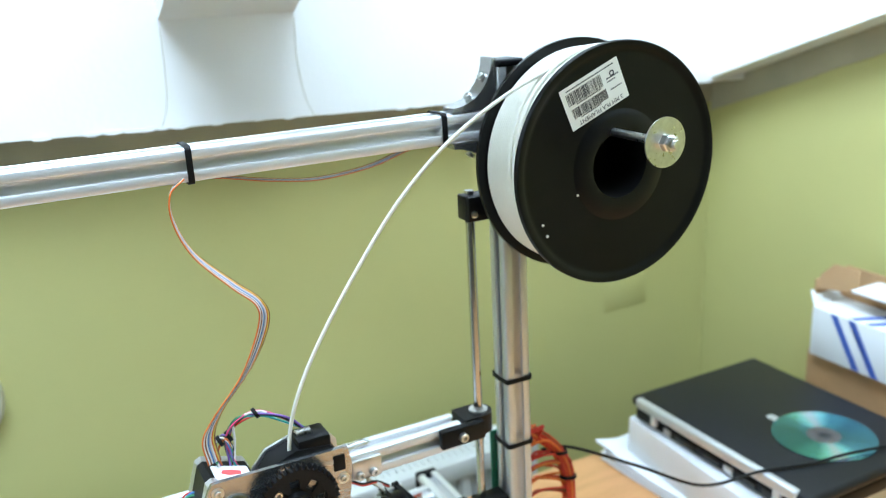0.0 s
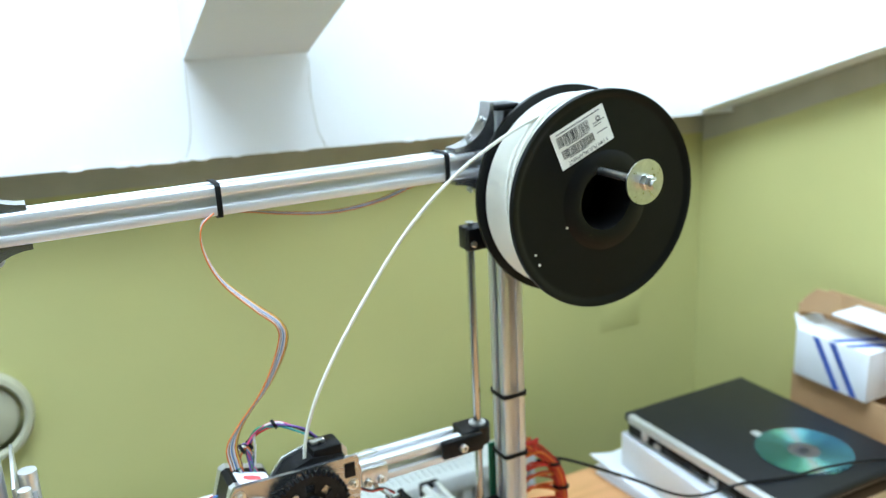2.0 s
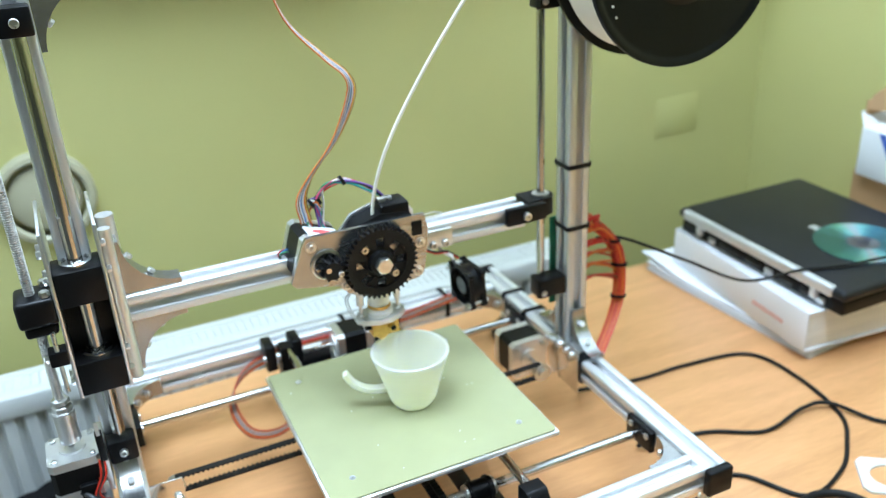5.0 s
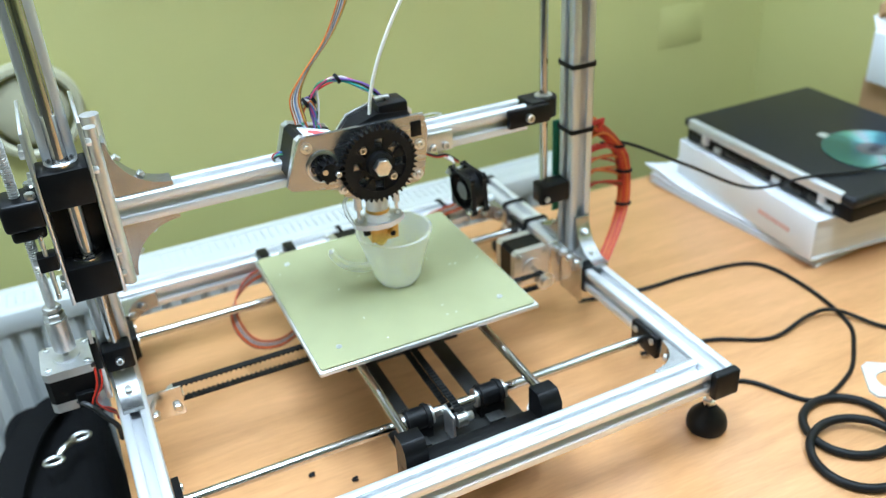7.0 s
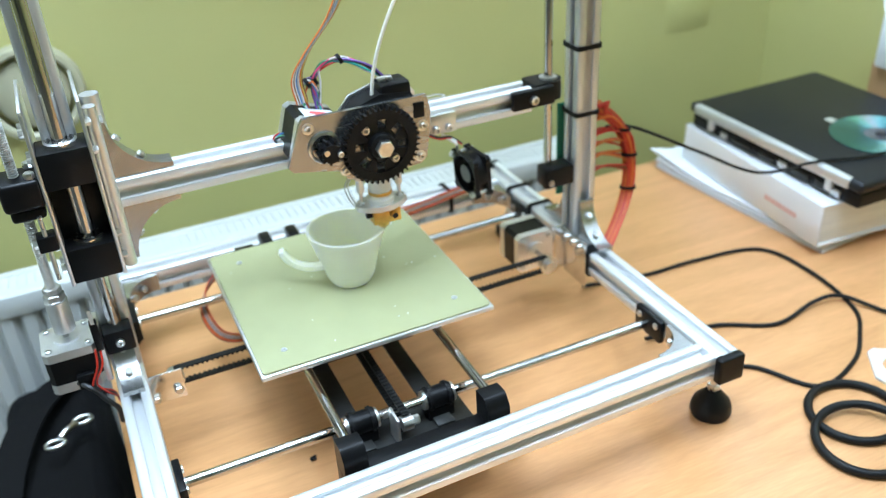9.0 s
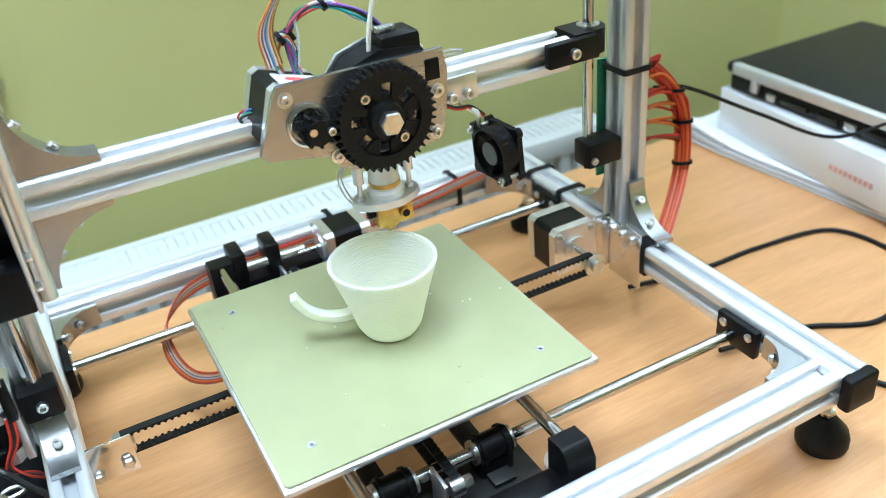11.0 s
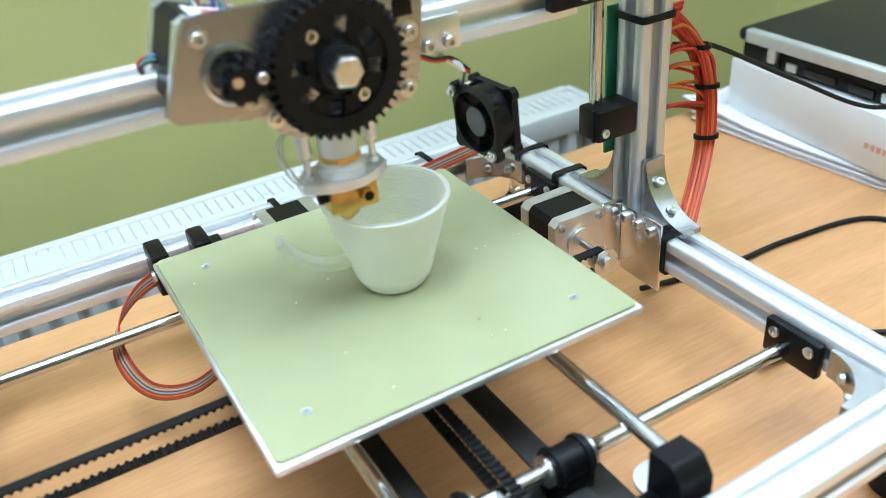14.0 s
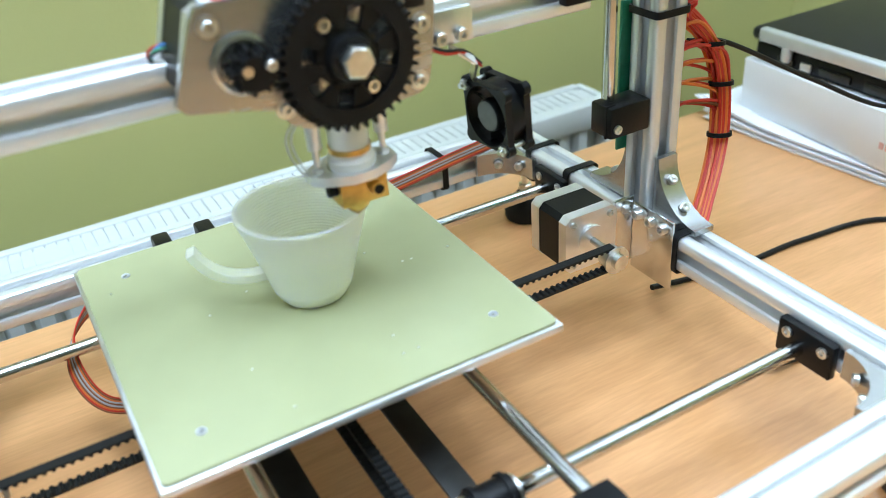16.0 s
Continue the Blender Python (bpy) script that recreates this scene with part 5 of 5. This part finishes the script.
# ---- on the table ----
BT0, BT1 = TOP + 0.0135, TOP + 0.0675
book = thing("book", "thick white paperback lying on papers under the laptop", "book", (0.897, 0.615, BT0))
part("page_block", box(B(), (0.767, 0.515, BT0 + 0.0025), (1.008, 0.782, BT1 - 0.0025), 0.0006), PAPER_EDGE, book)
part("cover", box(B(), (0.764, 0.512, BT0), (1.011, 0.785, BT0 + 0.0025)), PAPER, book)
part("cover", box(B(), (0.764, 0.512, BT1 - 0.0025), (1.011, 0.785, BT1)), PAPER, book)
part("spine", box(B(), (0.7610, 0.512, BT0), (0.7638, 0.785, BT1), 0.001), PAPER, book, "white spine with a line of faded red print")
bm = B()
for i in range(9):
    y = 0.540 + i * 0.0065
    box(bm, (0.7603, y + 0.012, BT0 + 0.020), (0.7611, y + 0.0165, BT0 + 0.026))
part("print_bar", bm, FADED, book)
book.rotation_euler.z = radians(-4.4)
book.location += Vector((0.0105, -0.0107, 0))
rnd = random.Random(21)
for i, (x0, y0, a) in enumerate(((0.7770, 0.513, 5.5), (0.7800, 0.517, 3.0), (0.7775, 0.514, 5.0), (0.7830, 0.535, 1.0), (0.7790, 0.518, 4.2))):
    z = TOP + 0.0008 + i * 0.0024
    bm = B()
    nx, ny = 5, 8
    lay = [[[bm.verts.new((x0 + 0.21 * a / nx, y0 + 0.290 * b / ny, z + dz + 0.0030 * max(0, (b - 5) / 3) ** 2 * (1 if a == 0 else 0) * (1 + i))) for b in range(ny + 1)] for a in range(nx + 1)] for dz in (0, 0.0020)]
    for g in lay:
        for a in range(nx):
            for b in range(ny):
                bm.faces.new((g[a][b], g[a + 1][b], g[a + 1][b + 1], g[a][b + 1]))
    lo, hi = lay
    for a in range(nx):
        for b in (0, ny):
            bm.faces.new((lo[a][b], lo[a + 1][b], hi[a + 1][b], hi[a][b]))
    for b in range(ny):
        for a in (0, nx):
            bm.faces.new((lo[a][b], lo[a][b + 1], hi[a][b + 1], hi[a][b]))
    bmesh.ops.rotate(bm, cent=(x0, y0, z), matrix=Matrix.Rotation(radians(a), 3, "Z"), verts=bm.verts[:])
    solo("paper_sheet", bm, PAPER, "loose white paper sheet under the book", "paper", (x0 + 0.05, y0 + 0.05, z), "papers under the book")

LZ0, LZ1 = BT1, BT1 + 0.0345
LX0, LX1, LY0, LY1 = 0.785, 1.012, 0.4840, 0.7810
lap = thing("laptop", "closed black laptop with a silver hinge strip lying on the book", "laptop", (0.897, 0.615, LZ0))
part("base", box(B(), (LX0 + 0.005, LY0 + 0.004, LZ0), (LX1 - 0.004, LY1 - 0.004, LZ0 + 0.020), 0.004, 3), BLACK, lap)
part("lid", box(B(), (LX0, LY0, LZ0 + 0.0205), (LX1, LY1, LZ1), 0.006, 4), LAPTOP, lap, "black laptop lid")
part("hinge_strip", box(B(), (LX0 - 0.0022, LY0 + 0.018, LZ0 + 0.0215), (LX0 + 0.0085, LY1 - 0.012, LZ1 + 0.0009), 0.003, 3), SILVER, lap, "silver strip along the hinge")
for y0, y1, z0, z1, m in ((0.030, 0.044, 4, 12, SILVER), (0.052, 0.068, 3, 14, BLACK_STEEL), (0.078, 0.106, 4, 13, BLACK_STEEL), (0.114, 0.128, 4, 13, SILVER), (0.136, 0.162, 4, 12, BLACK_STEEL), (0.177, 0.212, 5, 12, BLACK_STEEL), (0.222, 0.234, 4, 12, SILVER), (0.243, 0.262, 5, 11, BLACK_STEEL)):
    part("port", box(B(), (LX0 + 0.0025, LY0 + y0, LZ0 + z0 / 1000), (LX0 + 0.0055, LY0 + y1, LZ0 + z1 / 1000), 0.0006), m, lap)
for y0 in (0.040, 0.245):
    part("hinge", box(B(), (LX0 - 0.0030, LY0 + y0, LZ0 + 0.008), (LX0 + 0.0060, LY0 + y0 + 0.010, LZ0 + 0.024), 0.003, 3), SILVER, lap)
part("badge", extrude(B(), rounded(0.006, 0.010, 0.003), (0.893, 0.632, LZ1), (1, 0, 0), (0, 1, 0), (0, 0, 1), 0.0005), SILVER, lap)
DCX, DCY = 0.908, 0.570
CLEAR = mat("clear_plastic", (0.85, 0.88, 0.9), 0.1, 0, 0.02, 20, trans=0.9)
cd = thing("disc", "shiny compact disc lying on the laptop lid", "disc", (DCX, DCY, LZ1))
part("mirror", lathe(B(), (DCX, DCY, LZ1), (0, 0, 1), [(0.020, 0), (0.060, 0), (0.060, 0.0012), (0.020, 0.0012)], 64, True), DISC, cd)
part("clear_hub", lathe(B(), (DCX, DCY, LZ1), (0, 0, 1), [(0.0075, 0), (0.020, 0), (0.020, 0.0011), (0.0075, 0.0011)], 40, True), CLEAR, cd)

cb = thing("cardboard_box", "open brown cardboard box with torn flaps by the wall", "box", (1.10, 0.58, TOP))
for lo, hi in (((1.070, 0.42, TOP), (1.074, 0.735, 0.862)), ((1.138, 0.42, TOP), (1.142, 0.735, 0.975)), ((1.074, 0.731, TOP), (1.138, 0.735, 0.968)), ((1.074, 0.42, TOP), (1.138, 0.424, 0.968)), ((1.074, 0.424, TOP), (1.138, 0.731, 0.846))):
    part("side", box(B(), lo, hi, 0.001), CARDBOARD, cb)
part("flap", extrude(B(), [(0, 0), (0.06, 0.0), (0.055, 0.03), (0.02, 0.036), (0.004, 0.02)], (1.072, 0.732, 0.955), (0.5, -0.8, 0), (0.2, 0, 1), (0.8, 0.5, 0), 0.003), CARDBOARD, cb)
wb = thing("small_carton", "white carton with blue stripes lying on the open brown box", "box", (1.09, 0.66, 0.8625))
part("carton", box(B(), (1.058, 0.598, 0.8625), (1.122, 0.722, 0.934), 0.001), WHITE_CARD, wb)
for y in (0.662, 0.634):
    part("stripe", extrude(B(), [(y - 0.022, 0.0), (y - 0.011, 0.0), (y + 0.030, 0.068), (y + 0.019, 0.068)], (1.0575, 0, 0.864), (0, 1, 0), (0, 0, 1), (1, 0, 0), 0.0005), BLUE, wb)
bm = B()
for k in range(7):
    y, z = 0.656 - k * 0.0045, 0.918 - k * 0.0068
    extrude(bm, [(y - 0.004, z), (y - 0.001, z), (y + 0.003, z + 0.0055), (y, z + 0.0055)], (1.0575, 0, 0), (0, 1, 0), (0, 0, 1), (1, 0, 0), 0.0005)
tagged(part("print_bar", bm, INK, wb), kind="stuff")
for y in (0.664, 0.640):
    part("top_stripe", extrude(B(), [(1.060, y), (1.060, y - 0.011), (1.120, y - 0.041), (1.120, y - 0.030)], (0, 0, 0.934), (1, 0, 0), (0, 1, 0), (0, 0, 1), 0.0004), BLUE, wb)
part("end_flap", extrude(B(), [(0, 0), (0.060, 0), (0.054, 0.030), (0.008, 0.030)], (1.060, 0.721, 0.933), (1, 0, 0), (0, 0.5, 0.6), (0, -0.6, 0.5), 0.001), WHITE_CARD, wb)
lidp = solo("paper_sheet", box(B(), (1.080, 0.55, 0.962), (1.137, 0.68, 0.966), 0.001, m=None), PAPER, "white sheet lying across the open box", "paper", (1.10, 0.61, 0.962))


def cable(name, pts, r, label, material=RUBBER):
    return solo(name, sweep(B(), spline(pts, 8), r, 8), material, label, "cable", pts[0])


z = TOP + 0.0024
cable("usb_cable", [(0.490, 0.585, 0.752), (0.530, 0.582, z), (0.578, 0.574, z), (0.640, 0.572, z), (0.720, 0.555, z), (0.735, 0.490, z), (0.722, 0.414, z), (0.690, 0.375, z), (0.650, 0.346, z), (0.593, 0.335, z), (0.557, 0.389, z), (0.500, 0.402, z), (0.4905, 0.395, 0.755)], 0.0023, "thin black cable lying in a curve on the table")
cable("usb_cable", [(0.492, 0.470, 0.752), (0.530, 0.467, z), (0.578, 0.457, z), (0.631, 0.430, z), (0.690, 0.438, z + 0.004), (0.722, 0.430, z + 0.005), (0.749, 0.386, z), (0.790, 0.360, z), (0.860, 0.330, z)], 0.0023, "thin black cable lying in a curve on the table")
cable("power_cable", [(CX + 0.045, 0.600, 0.935), (0.560, 0.600, 0.925), (0.640, 0.590, 0.882), (0.710, 0.565, 0.848), (0.782, 0.550, LZ1 + 0.003), (0.840, 0.532, LZ1 + 0.003), (0.900, 0.520, LZ1 + 0.005), (0.970, 0.500, LZ1 + 0.003), (1.030, 0.470, LZ1 - 0.01), (1.05, 0.40, TOP + 0.004)], 0.0018, "thin black cable crossing over the laptop")
for cx, cy, dz, rr in ((0.594, 0.292, 0.0, 0.041), (0.573, 0.260, 0.006, 0.043)):
    pts = [(cx + rr * math.cos(a), cy + rr * 0.95 * math.sin(a), TOP + 0.0042 + dz * (0.5 + 0.5 * math.sin(a + 1))) for a in (2 * math.pi * i / 14 for i in range(14))]
    solo("cable_coil", sweep(B(), spline(pts, 6, True), 0.0040, 10, True), RUBBER, "thick black mains cable coiled on the table", "cable", (cx, cy, TOP))
o2 = [(0.024 * math.cos(a), 0.018 * math.sin(a)) for a in (2 * math.pi * (i + .5) / 24 for i in range(24))]
o1 = []
for x, y in o2:
    f = min(0.034 / max(abs(x), 1e-5), 0.027 / max(abs(y), 1e-5))
    o1.append((x * f, y * f))
solo("gasket", ring_extrude(B(), o1, o2, (0.690, 0.315, TOP), (0.8, -0.6, 0), (0.6, 0.8, 0), (0, 0, 1), 0.0025), PLA, "square white plastic ring lying on the table", "plastic part", (0.690, 0.315, TOP))
plug = box(B(), (0.790, 0.352, TOP), (0.832, 0.368, TOP + 0.012), 0.002)
solo("usb_plug", plug, BLACK, "black cable plug on the table", "plug", (0.81, 0.36, TOP))
for cx, cy in ((0.165, 0.449), (0.132, 0.473)):
    pts = [(cx + 0.0024 * math.cos(a * 1.7) * (0.5 + 0.1 * a), cy + 0.0020 * math.sin(a), TOP + 0.001 + 0.0006 * (a % 3)) for a in range(10)]
    solo("filament_scrap", sweep(B(), spline(pts, 4), 0.0008, 6), RUBBER, "tiny black curl of plastic on the table", "scrap", (cx, cy, TOP))

# ---- beside the table ----
crate = thing("cardboard_carton", "brown cardboard carton standing on the floor", "box", (-0.20, 0.55, 0))
part("carton", box(B(), (-0.40, 0.50, 0), (-0.030, 0.885, 0.40), 0.003), CARDBOARD, crate)
part("tape", box(B(), (-0.24, 0.498, 0.30), (-0.18, 0.887, 0.4008), 0.0003), GREY_PLASTIC, crate)
bag = thing("shoulder_bag", "black nylon shoulder bag with metal clasps beside the table", "bag", (-0.14, 0.58, 0.40))
bm = box(B(), (-0.160, 0.560, 0.401), (-0.040, 0.880, 0.640), 0.035, 4)
bmesh.ops.subdivide_edges(bm, edges=bm.edges[:], cuts=2, use_grid_fill=True)
for vv in bm.verts:
    vv.co += Vector((noise.noise(vv.co * 14), noise.noise(vv.co * 14 + Vector((7, 0, 0))), noise.noise(vv.co * 14 + Vector((0, 9, 0))) if vv.co.z > 0.42 else 0)) * 0.010
part("body", bm, FABRIC, bag)
strap = spline([(-0.150, 0.60, 0.62), (-0.150, 0.66, 0.655), (-0.130, 0.74, 0.664), (-0.105, 0.80, 0.662), (-0.075, 0.85, 0.645), (-0.05, 0.875, 0.60)], 8)
part("strap", sweep(B(), strap, 0, flat=(0.018, 0.0015), up=(0, 0, 1)), FABRIC, bag)
for cx, cy, cz in ((-0.094, 0.708, 0.668), (-0.064, 0.738, 0.666)):
    cl = part("clasp", sweep(B(), spline([(cx + 0.010 * math.cos(a), cy + 0.006 * math.sin(a), cz) for a in (2 * math.pi * i / 10 for i in range(10))], 4, True), 0.0019, 8, True), ZINC, bag, "metal clasp ring")
part("swivel", sweep(B(), spline([(-0.088, 0.715, 0.669), (-0.080, 0.723, 0.671), (-0.070, 0.732, 0.668)], 4), 0.003, 8), ZINC, bag)


# ---- movement ----
def motions():
    """The bed circles under the nozzle; its carriage follows sideways; the feed gears turn."""
    base = ORIGIN[printer]
    cup0 = Vector((CUPX, CUPY, BEDZ))
    times = [i * 0.25 for i in range(65)]
    beds, cars, cups, gears, pins, loops = [], [], [], [], [], []
    for t in times:
        a = radians(float(np.interp(t, (0, 5.0, 7.4, 8.2, 10.3, 12.0, 16.0), (-306.5, -59, 66, 107, 203.5, 287.5, 484.5))))
        dx, dy = 0.0345 * math.cos(a), 0.0345 * math.sin(a)
        p = ORIGIN[bed] - base + Vector((dx, dy, 0))
        beds.append((t, Matrix.Translation(p)))
        p = ORIGIN[carriage] - base + Vector((dx, 0, 0))
        cars.append((t, Matrix.Translation(p)))
        cups.append((t, Matrix.Translation(cup0 + Vector((dx, dy, 0)))))
        loops.append((t, Matrix.Translation(ORIGIN[loop] + Vector((0.65 * dx, 0, 0)))))
        g = ORIGIN[gear] - base
        gears.append((t, pose(g.x, g.y, g.z, 0, GEAR0 + GEAR_RATE * t, 0)))
        g = ORIGIN[pinion] - base
        pins.append((t, pose(g.x, g.y, g.z, 0, -GEAR_RATE * 43 / 9 * t, 0)))
    walk(bed, beds)
    walk(carriage, cars)
    walk(loop, loops)
    walk(cup, cups)
    walk(gear, gears)
    walk(pinion, pins)


GEAR0, GEAR_RATE = -3.0, 1.0
motions()
